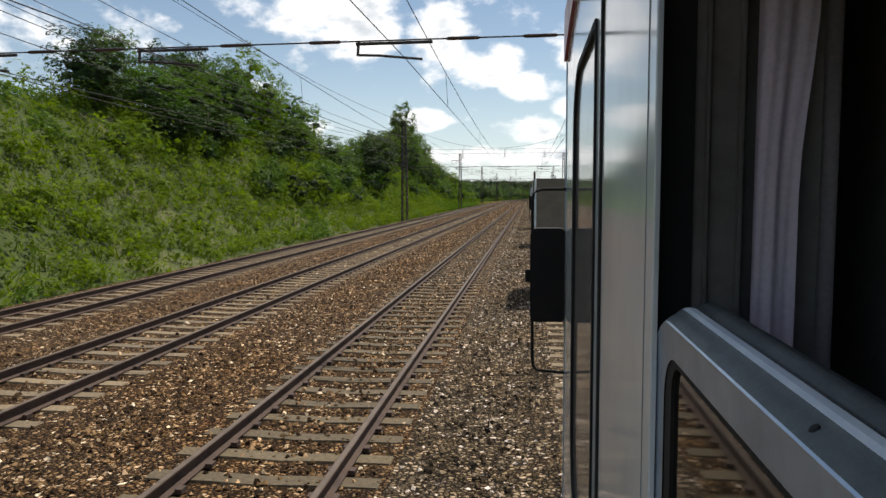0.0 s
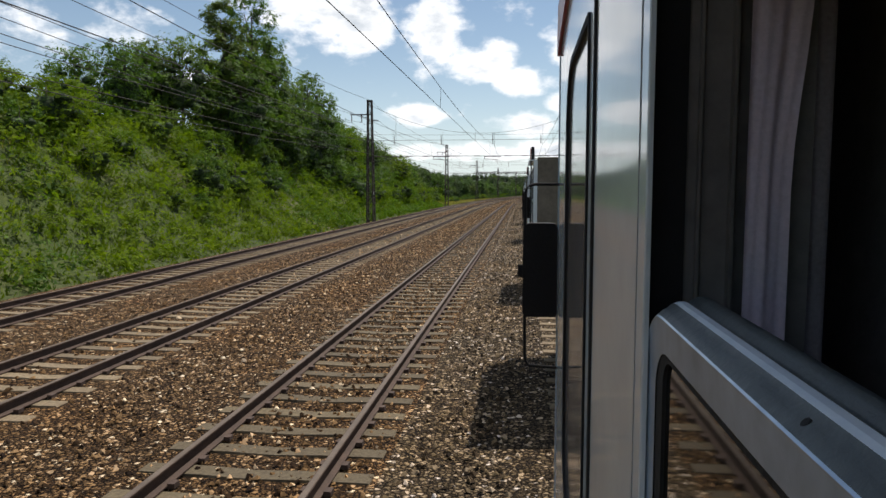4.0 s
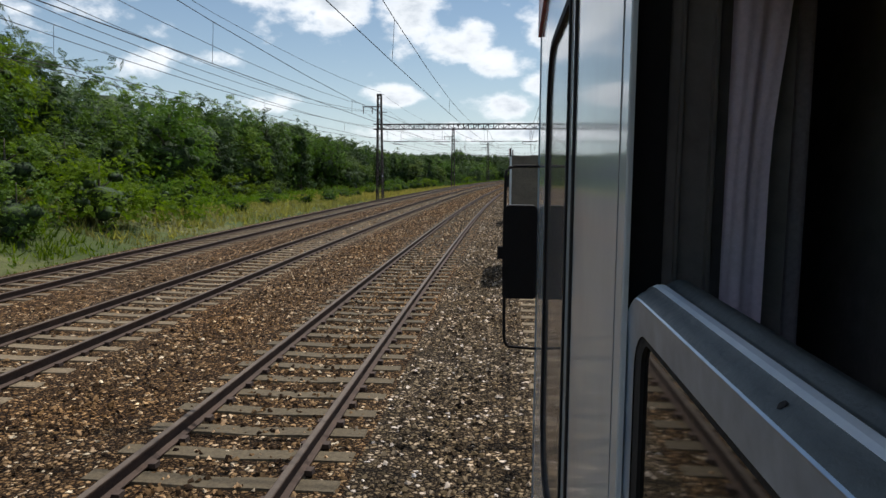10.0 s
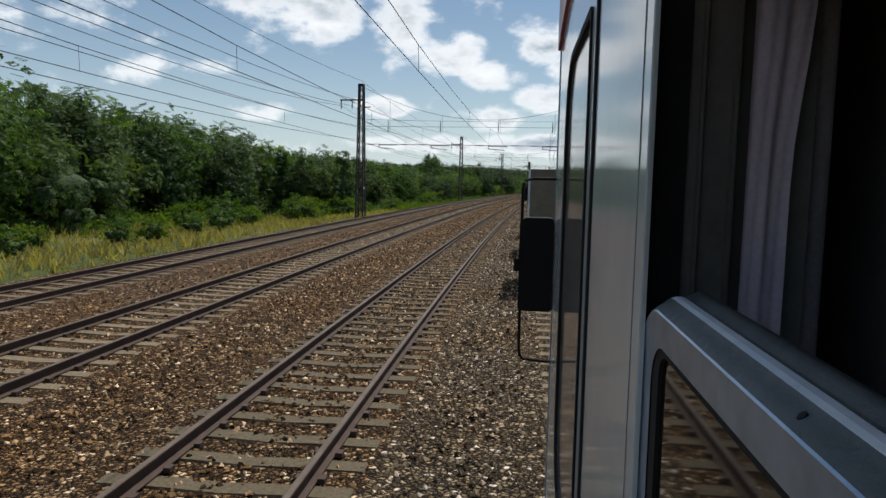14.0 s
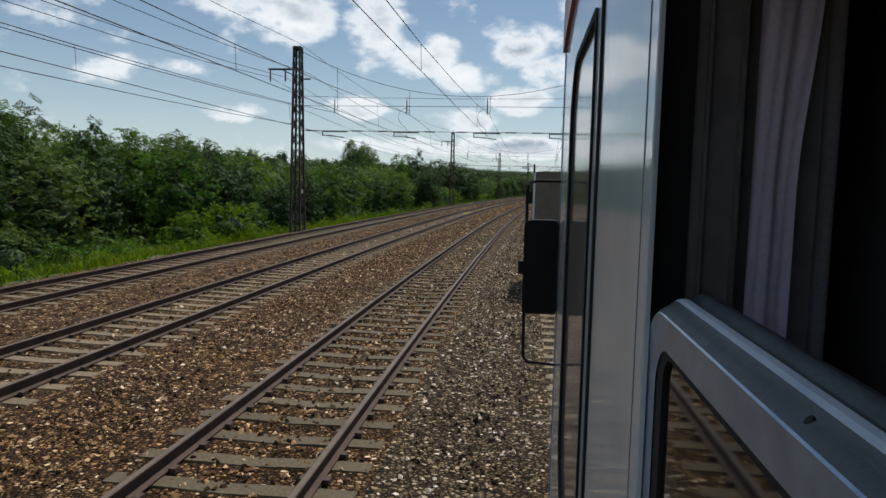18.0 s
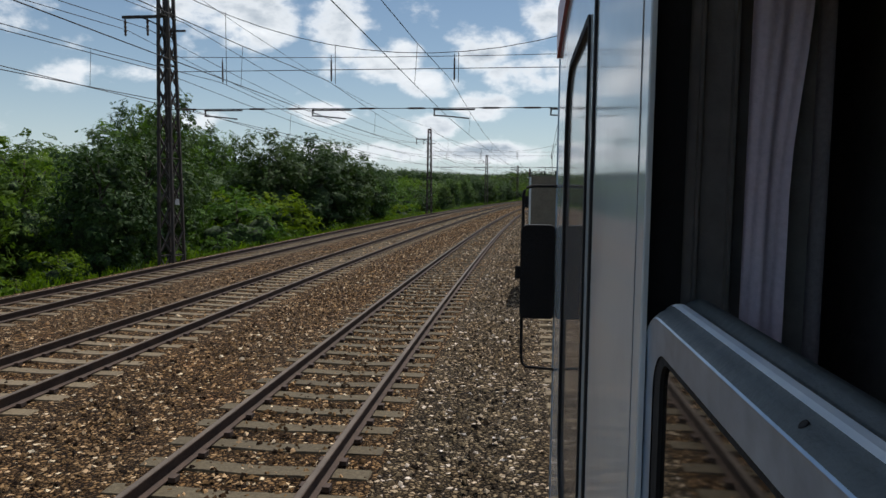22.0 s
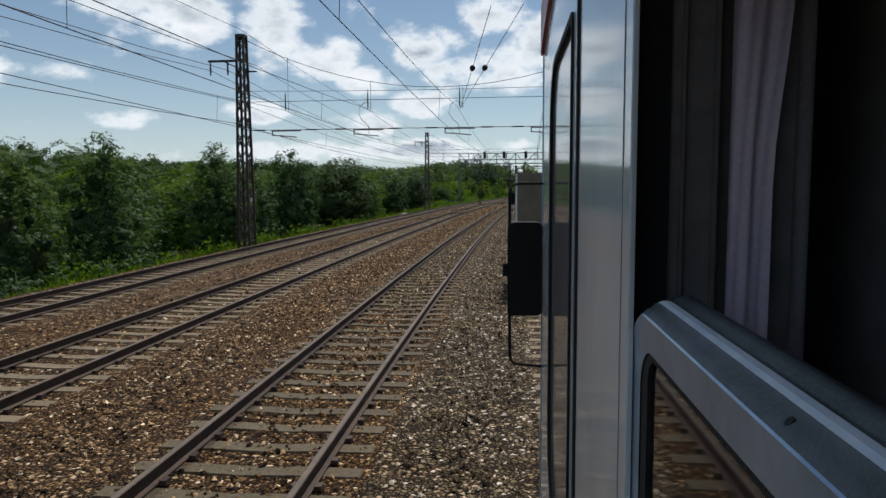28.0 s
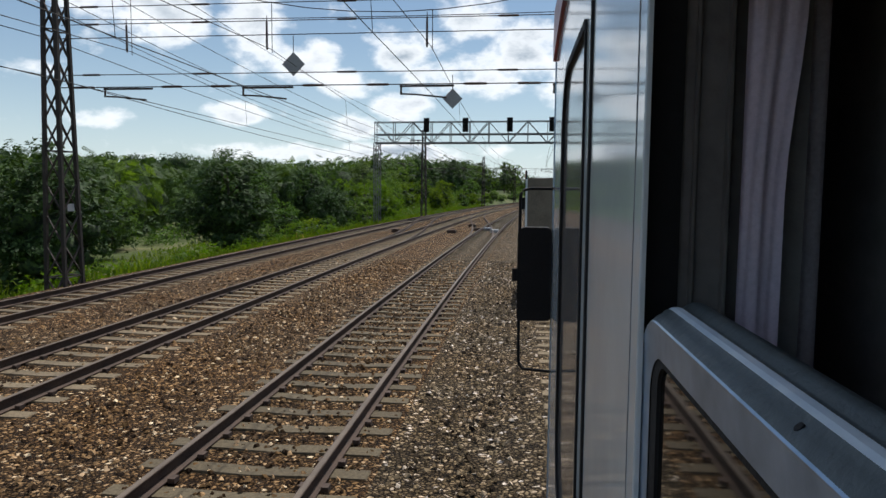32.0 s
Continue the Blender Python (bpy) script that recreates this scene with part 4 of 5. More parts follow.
def build_span(s, rigid=False):
    """Cross wires between two masts, with a steady arm over each track."""
    span = empty("cross_span", on_line(s, 0, 0), "cross wires between masts with insulators and steady arms", "overhead wire", "cross spans")
    lo, mid = 5.75, 7.15
    if not rigid:
        head = sagging((MAST_L, 0, 10.3), (MAST_R, 0, 10.3), 2.6, 16)
        put("head_wire", Geo().tube(head, 0.014, 5).mesh("head_wire", M_WIRE), span)
        put("upper_cross_wire", Geo().tube([(MAST_L, 0, mid), (MAST_R, 0, mid)], 0.014, 5).mesh("upper_cross_wire", M_WIRE), span)
        put("second_cross_wire", Geo().tube(sagging((MAST_L, 0, mid + 0.55), (MAST_R, 0, mid + 0.55), 0.12, 8), 0.011, 4).mesh("second_cross_wire", M_WIRE), span)
        for l in LANES:
            put("hanging_insulator", Geo().lathe((l, 0, mid - 0.42), [(0.012, 0), (0.03, 0.05), (0.034, 0.12), (0.03, 0.75), (0.012, 0.8), (0.01, 0.95)], 7).mesh("hanging_insulator", M_INSULATOR), span, "dark hanging insulator")
            z = 7.7 + 2.6 * ((l - (MAST_L + MAST_R) / 2) / 10.0) ** 2
            put("hanger", Geo().tube([(l + 0.15, 0, z), (l + 0.15, 0, mid - 0.5)], 0.011, 4).mesh("hanger", M_WIRE), span)
    put("lower_cross_wire", Geo().tube([(MAST_L, 0, lo), (MAST_R, 0, lo)], 0.016, 5).mesh("lower_cross_wire", M_WIRE), span)
    for i, l in enumerate(LANES):
        z = 1 if i % 2 else -1
        g = Geo().tube([(l - 0.75, 0, lo - 0.05), (l + 0.75, 0, lo - 0.05)], 0.032, 6).tube([(l - 0.7, 0, lo), (l - 0.72, 0, lo - 0.28)], 0.028, 6)
        g.tube([(l - 0.72, 0, lo - 0.26), (l - 0.3, 0, lo - 0.28), (l + 0.55, 0, 5.38)], 0.026, 6)
        put("steady_arm", g.mesh("steady_arm", M_MAST), span, "bent steady arm over the track")
        for e in (-1.35, 1.35):
            prof = [(0.015, -0.12), (0.032, -0.08), (0.036, 0.0), (0.034, 0.4), (0.032, 0.5), (0.015, 0.54)]
            put("insulator", Geo().lathe((l + e - 0.23, 0, lo), prof, 8, (1, 0, 0)).mesh("insulator", M_INSULATOR), span, "brown insulator")
    return span


for s in MAST_S:
    span = build_span(s, s in (254.6, 678.5))
    if s in (373.0, 554.2):
        # current loops from the messenger wires down to the contact wires, and crossing stays
        for l, side in ((-2.6, 1), (-7.13, 1), (1.56, -1)):
            loop = [(l + side * x, y, z) for x, y, z in ((0.0, 0.3, 6.7), (0.1, 0.35, 6.95), (-0.2, 0.4, 7.1), (-0.5, 0.45, 6.9), (-0.58, 0.5, 6.5), (-0.4, 0.5, 6.2), (-0.1, 0.5, 5.95), (-0.06, 0.5, 5.45))]
            put("jumper_loop", Geo().tube(loop, 0.013, 5).mesh("jumper_loop", M_WIRE, True), span, "curved copper jumper wire")
        for k in (0, 0.5) if s > 500 else ():
            stay = [(-2.6, 0.4, 6.7), (-1.6 + k, -5.5, 7.6), (-0.6 + 2 * k, -11.4, 8.5)]
            rod = put("stay_wire", Geo().tube(stay, 0.012, 4).mesh("stay_wire", M_WIRE), span)
            put("ball_insulator", Geo().lathe(stay[1], [(0.02, -0.16), (0.1, -0.1), (0.12, 0.0), (0.1, 0.1), (0.02, 0.16)], 9, (1 + k, -5.9, 0.9)).mesh("ball_insulator", M_BLACK), rod, "black ball insulator")
    if s == 614.0:
        for z in (6.15, 7.6, 8.1):
            put("extra_cross_wire", Geo().tube([(MAST_L, 0.25, z), (MAST_R, 0.25, z)], 0.013, 4).mesh("extra_cross_wire", M_WIRE), span)
            for x in (-12.6, -9.2, -4.9, -0.4, 4.0):
                put("insulator", Geo().lathe((x, 0.25, z), [(0.012, -0.3), (0.03, -0.25), (0.032, 0.25), (0.012, 0.3)], 7, (1, 0, 0)).mesh("insulator", M_INSULATOR), span, "brown insulator")


def lane_wires(l, words):
    """Contact wire, messenger wire and droppers over one track."""
    line = empty("overhead_line", Matrix(), words, "overhead wire", "overhead lines over the tracks")
    sup = [-43] + MAST_S + [865]
    for i, (a, b) in enumerate(zip(sup, sup[1:])):
        za, zb = (0.2, -0.2) if i % 2 else (-0.2, 0.2)
        n, hang = 8, 4
        low, up = [], []
        for k in range(n + 1):
            u = k / n
            s, off = a + (b - a) * u, za + (zb - za) * u
            low.append(at(s, l + off, 5.42))
            up.append(at(s, l + off * 0.6, 6.75 - 0.75 * 4 * u * (1 - u)))
        put("contact_wire", Geo().tube(low, 0.011, 4).mesh("contact_wire", M_WIRE), line)
        put("messenger_wire", Geo().tube(up, 0.011, 4).mesh("messenger_wire", M_WIRE), line)
        for k in range(hang):
            u = (k + 0.5) / hang
            s, off = a + (b - a) * u, za + (zb - za) * u
            put("dropper", Geo().tube([at(s, l + off, 5.42), at(s, l + off * 0.6, 6.75 - 0.75 * 4 * u * (1 - u))], 0.007, 3).mesh("dropper", M_WIRE), line)


for l in LANES:
    lane_wires(l, "copper contact wire and messenger wire with droppers over the track")

for l, z, sag in ((-15.15, 8.75, 1.1), (-14.25, 8.75, 1.0), (-12.8, 8.95, 0.9), (-13.85, 7.2, 0.6), (-13.85, 6.1, 0.5), (-13.5, 10.7, 0.8)):
    feeder = empty("feeder_line", Matrix(), "dark sagging feeder wire along the masts", "overhead wire", "feeder wires")
    sup = [-43] + MAST_S + [865]
    for a, b in zip(sup, sup[1:]):
        pts = [at(a + (b - a) * k / 8, l, z - sag * 4 * (k / 8) * (1 - k / 8)) for k in range(9)]
        put("wire", Geo().tube(pts, 0.013, 4).mesh("wire", M_WIRE), feeder)


def build_portal():
    """Rigid lattice beam across all tracks, on a lattice mast at either end."""
    portal = empty("portal_beam", on_line(254.6, 0, 0), "dark lattice steel portal beam across the tracks", "portal beam")
    for y in (-0.3, 0.3):
        for z in (6.95, 7.45):
            put("chord", Geo().bar((MAST_L - 0.6, y, z), (MAST_R, y, z), 0.09).mesh("chord", M_MAST), portal)
        g = Geo()
        for k in range(41):
            x = MAST_L + k * 0.5
            g.bar((x, y, 6.95), (x, y, 7.45), 0.05)
            if k < 40:
                g.bar((x, y, 6.95 if k % 2 else 7.45), (x + 0.5, y, 7.45 if k % 2 else 6.95), 0.04)
        put("lattice", g.mesh("lattice", M_MAST), portal)
    for l in LANES:
        put("hanger", Geo().tube([(l, 0, 6.95), (l, 0, 5.8)], 0.012, 5).mesh("hanger", M_WIRE), portal)


build_portal()
copy_thing(mast0, on_line(254.6, MAST_R, -0.1, 180))


def build_gantry():
    """Signal gantry: a truss with walkway on lattice legs, four black signal heads on top."""
    gs = 667
    gantry = empty("signal_gantry", on_line(gs, 0, 0), "grey steel signal gantry with walkway across the tracks", "signal gantry")
    x0, x1, zb, zt = -16.6, 7.6, 8.0, 10.2
    for y in (-0.5, 0.5):
        for z in (zb, zb + 0.9, zt):
            put("chord", Geo().bar((x0, y, z), (x1, y, z), 0.14 if z < zt else 0.08).mesh("chord", M_GANTRY), gantry)
        g = Geo()
        for k in range(12):
            xa, xb = x0 + (x1 - x0) * k / 12, x0 + (x1 - x0) * (k + 1) / 12
            g.bar((xa, y, zb), (xa, y, zt), 0.07).bar((xa, y, zb if k % 2 else zt), (xb, y, zt if k % 2 else zb), 0.07)
        put("truss_bracing", g.mesh("truss_bracing", M_GANTRY), gantry)
    deck = Geo()
    for k in range(46):
        deck.box(x0 + k * 0.5, x0 + k * 0.5 + 0.4, -0.48, 0.48, zb + 0.06, zb + 0.1)
    put("walkway", deck.mesh("walkway", M_GANTRY), gantry, "grating walkway")
    for x in (x0 + 0.15, x1 - 0.15):
        for sx in (-0.25, 0.25):
            for sy in (-0.5, 0.5):
                put("leg", Geo().bar((x + sx, sy, -0.8), (x + sx, sy, zb), 0.08).mesh("leg", M_GANTRY), gantry)
        g = Geo()
        for k in range(9):
            z = -0.4 + k * 0.93
            for sy in (-0.5, 0.5):
                g.bar((x - 0.25, sy, z), (x + 0.25, sy, z + 0.93), 0.05)
            for sx in (-0.25, 0.25):
                g.bar((x + sx, -0.5, z + 0.93), (x + sx, 0.5, z), 0.05)
        put("leg_lattice", g.mesh("leg_lattice", M_GANTRY), gantry)
    for l in (-11.0, -6.9, -2.3, 2.0):
        head = put("signal_head", Geo().box(l - 0.3, l + 0.3, -0.75, -0.55, zt - 1.1, zt + 0.35, 0.05).mesh("signal_head", M_PLASTIC), gantry, "black signal head")
        for k in range(4):
            put("signal_hood", Geo().lathe((l, -0.75, zt + 0.15 - k * 0.3), [(0.12, 0), (0.12, 0.16), (0.105, 0.16), (0.105, 0.02)], 10, (0, -1, 0)).mesh("signal_hood", M_PLASTIC), head)


build_gantry()


def build_hanging_sign(s, l, z):
    sign = empty("diamond_sign", on_line(s, l, z), "grey square sign hung on its corner from the wire", "sign", "diamond signs")
    g = Geo()
    h = 0.37
    g.add([(0, y, h) for y in (-0.01, 0.01)] + [(h, y, 0) for y in (-0.01, 0.01)] + [(0, y, -h) for y in (-0.01, 0.01)] + [(-h, y, 0) for y in (-0.01, 0.01)],
          [(0, 6, 4, 2), (1, 3, 5, 7), (0, 2, 3, 1), (2, 4, 5, 3), (4, 6, 7, 5), (6, 0, 1, 7)])
    put("plate", g.mesh("plate", M_SIGN), sign)
    put("rod", Geo().tube([(0, 0, h), (0, 0, h + 0.5)], 0.012, 5).mesh("rod", M_WIRE), sign)


build_hanging_sign(616.2, -7.13, 6.75)
build_hanging_sign(620.6, -2.6, 6.25)

# two yellow boxes between the rails of the second track, and a spare rail by the first
for s in (402.4, 405.7):
    beacon = empty("track_beacon", on_line(s, TRACK_L["b"], 0), "flat yellow track beacon between the rails", "track beacon", "track beacons")
    put("box", Geo().box(-0.2, 0.2, -0.22, 0.22, 0.0, 0.08, 0.03).mesh("box", M_YELLOW), beacon)
    put("mount", Geo().box(-0.7, 0.3, -0.05, 0.05, -0.02, 0.03).mesh("mount", M_SIGN), beacon)
spare = Geo()
n = len(RAIL_PROF)
spare.add([(x, y, z) for y in (0, 5.6) for x, z in RAIL_PROF], [(k, (k + 1) % n, n + (k + 1) % n, n + k) for k in range(n)] + [tuple(range(n))[::-1], tuple(range(n, 2 * n))])
tagged(put("spare_rail", spare.mesh("spare_rail", M_RAIL), m=on_line(180.5, -4.95, -0.04, 1.0)), "rusty spare rail lying in the ballast", "rail")


# ================= plants =================
# how high the tops of the trees reach, along the line (every 22 m, then further apart) and away from it
CANOPY_S = np.concatenate([[26], np.arange(48, 840, 22), [860, 900, 950, 1020, 1100, 1200]])
CANOPY_L = [17, 24, 34, 55, 85, 120, 170, 260]
CANOPY_Z = [
    [10, 10.9, 8.9, 10.2, 12.6, 9.3, 7.7, 6.8, 5.9, 5.1, 4.8, 3.7, 4.3, 5, 4.9, 4.6, 4.6, 4.3, 4, 4.7, 4.7, 4.6, 4.1, 4, 4.2, 5.2, 4.8, 4.5, 5.4, 7.3, 8.8, 9.7, 9.2, 9.5, 10.5, 10.8, 12.4, 30, 30, 30, 30, 30, 30],
    [12, 11, 14.2, 10.6, 11.6, 19.2, 11.5, 10.5, 10.2, 6.9, 6.6, 5.5, 4.5, 4.2, 5.4, 5.2, 5.1, 5.2, 4.8, 4.6, 4.2, 5.1, 5.2, 4.5, 4.6, 4.5, 5.6, 5.3, 5.2, 6.2, 8.7, 10.4, 11.4, 11.7, 10.8, 11.4, 12.2, 14.8, 30, 30, 30, 30, 30],
    [16, 14.8, 16.8, 19.1, 13.1, 14.3, 14, 12, 12, 13, 8.3, 8.2, 7.5, 6.7, 4.4, 4.8, 5.9, 5.8, 6, 5.9, 5.6, 5.2, 4.5, 5.8, 5.4, 5.1, 4.9, 5.2, 5.6, 6.4, 7.2, 8.7, 10.4, 12.8, 13.1, 13.5, 13.4, 14.2, 14.5, 18.1, 30, 30, 30],
    [20, 30, 21.9, 21.6, 25.8, 23, 23.7, 17.2, 22.3, 19.9, 21, 11.6, 13.2, 11.2, 10, 10.1, 8.7, 5.2, 5.4, 6.7, 7.5, 7.4, 7.2, 6.9, 6.8, 8.1, 7.3, 6.7, 6.1, 5.9, 6.2, 7.2, 8.1, 8.9, 11, 11.2, 14.5, 16.3, 18.2, 18.1, 30, 30, 30],
    [30, 30, 30, 30, 30, 30, 30, 30, 30, 24.4, 27.2, 28.4, 17.3, 15.5, 18.4, 18.2, 15.2, 13.3, 11.4, 9.7, 9, 6.2, 6.4, 8, 9.9, 10.5, 10, 11, 9.6, 9.4, 8.6, 7.9, 7.4, 7.3, 7.6, 8.9, 9.5, 15.2, 14.3, 24.5, 30, 30, 30],
    [30, 30, 30, 30, 30, 30, 30, 30, 28.4, 30, 30, 30, 30, 30, 22.9, 20.1, 21.9, 23, 22.1, 19.5, 14.5, 12.3, 12.4, 11.6, 9.1, 7.1, 13.7, 14.3, 13.2, 14, 12.6, 11.8, 10.3, 11.1, 10.1, 9.1, 8.6, 9, 13.6, 23.2, 30, 30, 30],
    [30, 30, 30, 30, 30, 30, 30, 30, 30, 30, 30, 30, 30, 30, 30, 30, 30, 28.8, 27.9, 29.6, 30, 27.6, 21.2, 17.9, 16.2, 15.2, 15.3, 14.2, 15.1, 17.7, 18.5, 18.3, 18.6, 17.1, 14.8, 13.8, 13.9, 14.3, 21.7, 23.6, 30, 30, 30],
    [30, 30, 30, 30, 30, 30, 30, 30, 30, 30, 30, 30, 30, 30, 30, 30, 30, 30, 30, 30, 30, 30, 30, 30, 30, 30, 27.1, 23.8, 22.2, 18.9, 21.9, 30, 30, 30, 29, 30, 25.3, 21.9, 21.1, 22.5, 30, 30, 30]]


def canopy_z(s, l):
    """Height of the tree tops over the rails at that place."""
    rows = [float(np.interp(s, CANOPY_S, row)) for row in CANOPY_Z]
    return float(np.interp(-l, CANOPY_L, rows)) + (0.5 if l > -30 or s > 400 else 2.0 if 240 < s < 360 else 1.0) if l < 0 else 12.0


def leaf_cloud(rng, centres, radii, per, size, middle=None):
    """Leaf sprays round clump centres; they face away from the clump and, with a middle, from the crown's heart."""
    n = len(centres) * per
    c = np.repeat(centres, per, 0)
    r = np.repeat(radii, per)
    d = rng.normal(size=(n, 3))
    d[:, 2] += 0.25
    d /= np.linalg.norm(d, axis=1, keepdims=True)
    p = c + d * (r * rng.uniform(0.3, 1.12, n))[:, None] * np.array([1, 1, 0.8])
    nrm = d * 0.8 + rng.normal(size=(n, 3)) * 0.42 + np.array([0, 0, 0.5])
    if middle is not None:
        out = p - np.array([0, 0, middle])
        nrm += 0.6 * out / (np.linalg.norm(out, axis=1, keepdims=True) + 1e-6)
    nrm /= np.linalg.norm(nrm, axis=1, keepdims=True)
    u = np.cross(nrm, rng.normal(size=(n, 3)))
    u /= np.linalg.norm(u, axis=1, keepdims=True)
    w = np.cross(nrm, u)
    a = (size * rng.uniform(0.55, 1.4, n))[:, None]
    return np.stack([p - u * a, p - w * a * 0.5 + nrm * a * 0.12, p + u * a, p + w * a * 0.5 - nrm * a * 0.12], 1)


def blob(rng, centre, r, squash, fine=2):
    """A lumpy solid heart of a crown, dark in place of its shaded inner leaves."""
    bm = bmesh.new()
    bmesh.ops.create_icosphere(bm, subdivisions=fine, radius=1.0)
    off = Vector(rng.uniform(-9, 9, 3))
    v = []
    for p in bm.verts:
        k = r * (0.85 + 0.5 * noise.noise(p.co * 2.0 + off))
        v.append((centre[0] + p.co.x * k, centre[1] + p.co.y * k, centre[2] + p.co.z * k * squash))
    f = [tuple(q.index for q in fc.verts) for fc in bm.faces]
    bm.free()
    return v, f


def plant_meshes(seed, height, width, trunk_share, leaf_mat, boughs, clumps, per, size, shape="round", fine=2):
    """Meshes of one kind of tree or bush: trunk with limbs, boughs as lumps of the crown, each with clumps of leaf sprays."""
    rng = np.random.default_rng(seed)
    lo = height * trunk_share
    ch = height - lo
    cs, rs = [], []
    heart, trunk = Geo(), Geo()
    tr = height * 0.018 + 0.03
    top = (0.02 * height * rng.uniform(-1, 1), 0.02 * height * rng.uniform(-1, 1), height * 0.85)
    trunk.tube([(0, 0, -0.6), (0.04 * height * rng.uniform(-0.3, 0.3), 0, height * 0.35), top], tr, 7, tr * 0.25)
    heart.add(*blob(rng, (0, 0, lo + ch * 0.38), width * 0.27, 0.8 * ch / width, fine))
    for k in range(boughs):
        u = (k + rng.uniform(0.2, 0.8)) / boughs
        if shape == "round":
            prof = math.sin(math.pi * min(1, 0.2 + 0.68 * u)) ** 0.6
        elif shape == "cone":
            prof = 1.0 - 0.85 * u
        else:
            prof = math.sin(math.pi * (0.22 + 0.7 * u)) ** 0.8
        a = k * 2.4 + rng.uniform(-0.5, 0.5)
        br = width * rng.uniform(0.17, 0.24) * (0.8 + 0.3 * prof)
        rad = max(0.0, width / 2 * prof - br * 0.75) * rng.uniform(0.8, 1.15)
        c = np.array([rad * math.cos(a), rad * math.sin(a), lo + br * 0.6 + (ch - br * 1.3) * u])
        if u < 0.86:
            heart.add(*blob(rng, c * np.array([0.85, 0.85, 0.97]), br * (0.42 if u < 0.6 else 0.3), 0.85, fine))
        if k % 2 == 0:
            trunk.tube([(0, 0, max(0.1, c[2] - 0.18 * height)), (c[0] * 0.5, c[1] * 0.5, c[2] - 0.09 * height), tuple(c)], tr * 0.4, 5, tr * 0.1)
        d = rng.normal(size=(clumps, 3))
        d[:, 2] += 0.12
        d /= np.linalg.norm(d, axis=1, keepdims=True)
        cs.append(c + d * br * rng.uniform(0.55, 1.14, (clumps, 1)) * np.array([1, 1, 0.85]))
        rs.append(br * rng.uniform(0.36, 0.62, clumps))
    leaves = leaf_cloud(rng, np.concatenate(cs), np.concatenate(rs), per, size, lo + ch * 0.35)
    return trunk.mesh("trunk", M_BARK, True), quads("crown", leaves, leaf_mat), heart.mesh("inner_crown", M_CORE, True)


KINDS = {"oak": (7.6, M_LEAF_MID, 19, "round"), "lime": (6.8, M_LEAF_DARK, 19, "round"), "ash": (5.6, M_LEAF_MID, 18, "tall"), "birch": (4.2, M_LEAF_GREY, 16, "tall"),
         "alder": (4.8, M_LEAF_DARK, 16, "cone"), "acacia": (7.0, M_LEAF_FRESH, 18, "round"), "willow": (6.6, M_LEAF_GREY, 19, "tall")}
TREES = {k: plant_meshes(i + 1, 10.0, w, 0.06, m, n + 3, 9, 32, 0.215, s) for i, (k, (w, m, n, s)) in enumerate(KINDS.items())}
MID_TREES = {k: plant_meshes(i + 31, 10.0, w, 0.06, m, n + 2, 8, 18, 0.26, s, 1) for i, (k, (w, m, n, s)) in enumerate(KINDS.items())}
FAR_TREES = {k: plant_meshes(i + 61, 10.0, w, 0.02, m, n - 4, 5, 11, 0.38, s, 1) for i, (k, (w, m, n, s)) in enumerate(KINDS.items())}
BUSHES = {
    "willow_bush": plant_meshes(11, 4.0, 4.6, 0.0, M_LEAF_GREY, 8, 8, 24, 0.15),
    "hazel_bush": plant_meshes(12, 3.0, 3.6, 0.0, M_LEAF_MID, 8, 8, 22, 0.135),
    "elder_bush": plant_meshes(13, 3.0, 3.8, 0.0, M_LEAF_FRESH, 8, 8, 22, 0.135),
    "blackthorn_bush": plant_meshes(14, 2.4, 3.2, 0.0, M_LEAF_DARK, 8, 7, 22, 0.12),
}
PLANT_WORDS = {"oak": ("broad mid-green leafy tree with rounded crown", "tree"), "lime": ("dense dark-green tree with a leafy crown", "tree"), "ash": ("tall mid-green tree with narrow leafy crown", "tree"),
               "birch": ("slender grey-green tree with open crown", "tree"), "alder": ("narrow dark-green tree, pointed at the top", "tree"), "acacia": ("light-green leafy tree with wide crown", "tree"), "willow": ("grey-green willow with soft drooping crown", "tree"),
               "willow_bush": ("rounded grey-green willow bush by the wood", "bush"), "hazel_bush": ("mid-green leafy bush on the embankment", "bush"),
               "elder_bush": ("light-green leafy bush beside the tracks", "bush"), "blackthorn_bush": ("low dark-green bush on rough grass", "bush")}


def plant(kind, s, l, h, wide=1.0, turn=None, slack=0.0, grow=1.25):
    tier = FAR_TREES if (l < -38 and slack < 50) or l > 10 or s > 740 else TREES if l > -22 else MID_TREES
    me = tier.get(kind) or MID_TREES.get(kind) or BUSHES[kind]
    ref = 10.0 if kind in TREES else {"willow_bush": 4.0, "blackthorn_bush": 2.4}.get(kind, 3.0)
    words, cat = PLANT_WORDS[kind]
    z = float(ground_z(s, l)) - 0.1
    room = canopy_z(s, l) - z + slack
    if room < 1.2:
        return None
    h = min(h * (grow if cat == "tree" else 1.0), room)
    k = h / ref
    turn = random.uniform(0, 360) if turn is None else turn
    thing = empty(cat, on_line(s, l, z, turn) @ Matrix.Diagonal((k * wide, k * wide, k, 1)), words, cat, "trees along the line" if cat == "tree" else "bushes along the line")
    for name, mesh in zip(("trunk", "crown", "inner_crown"), me):
        put(name, mesh, thing)
    return thing


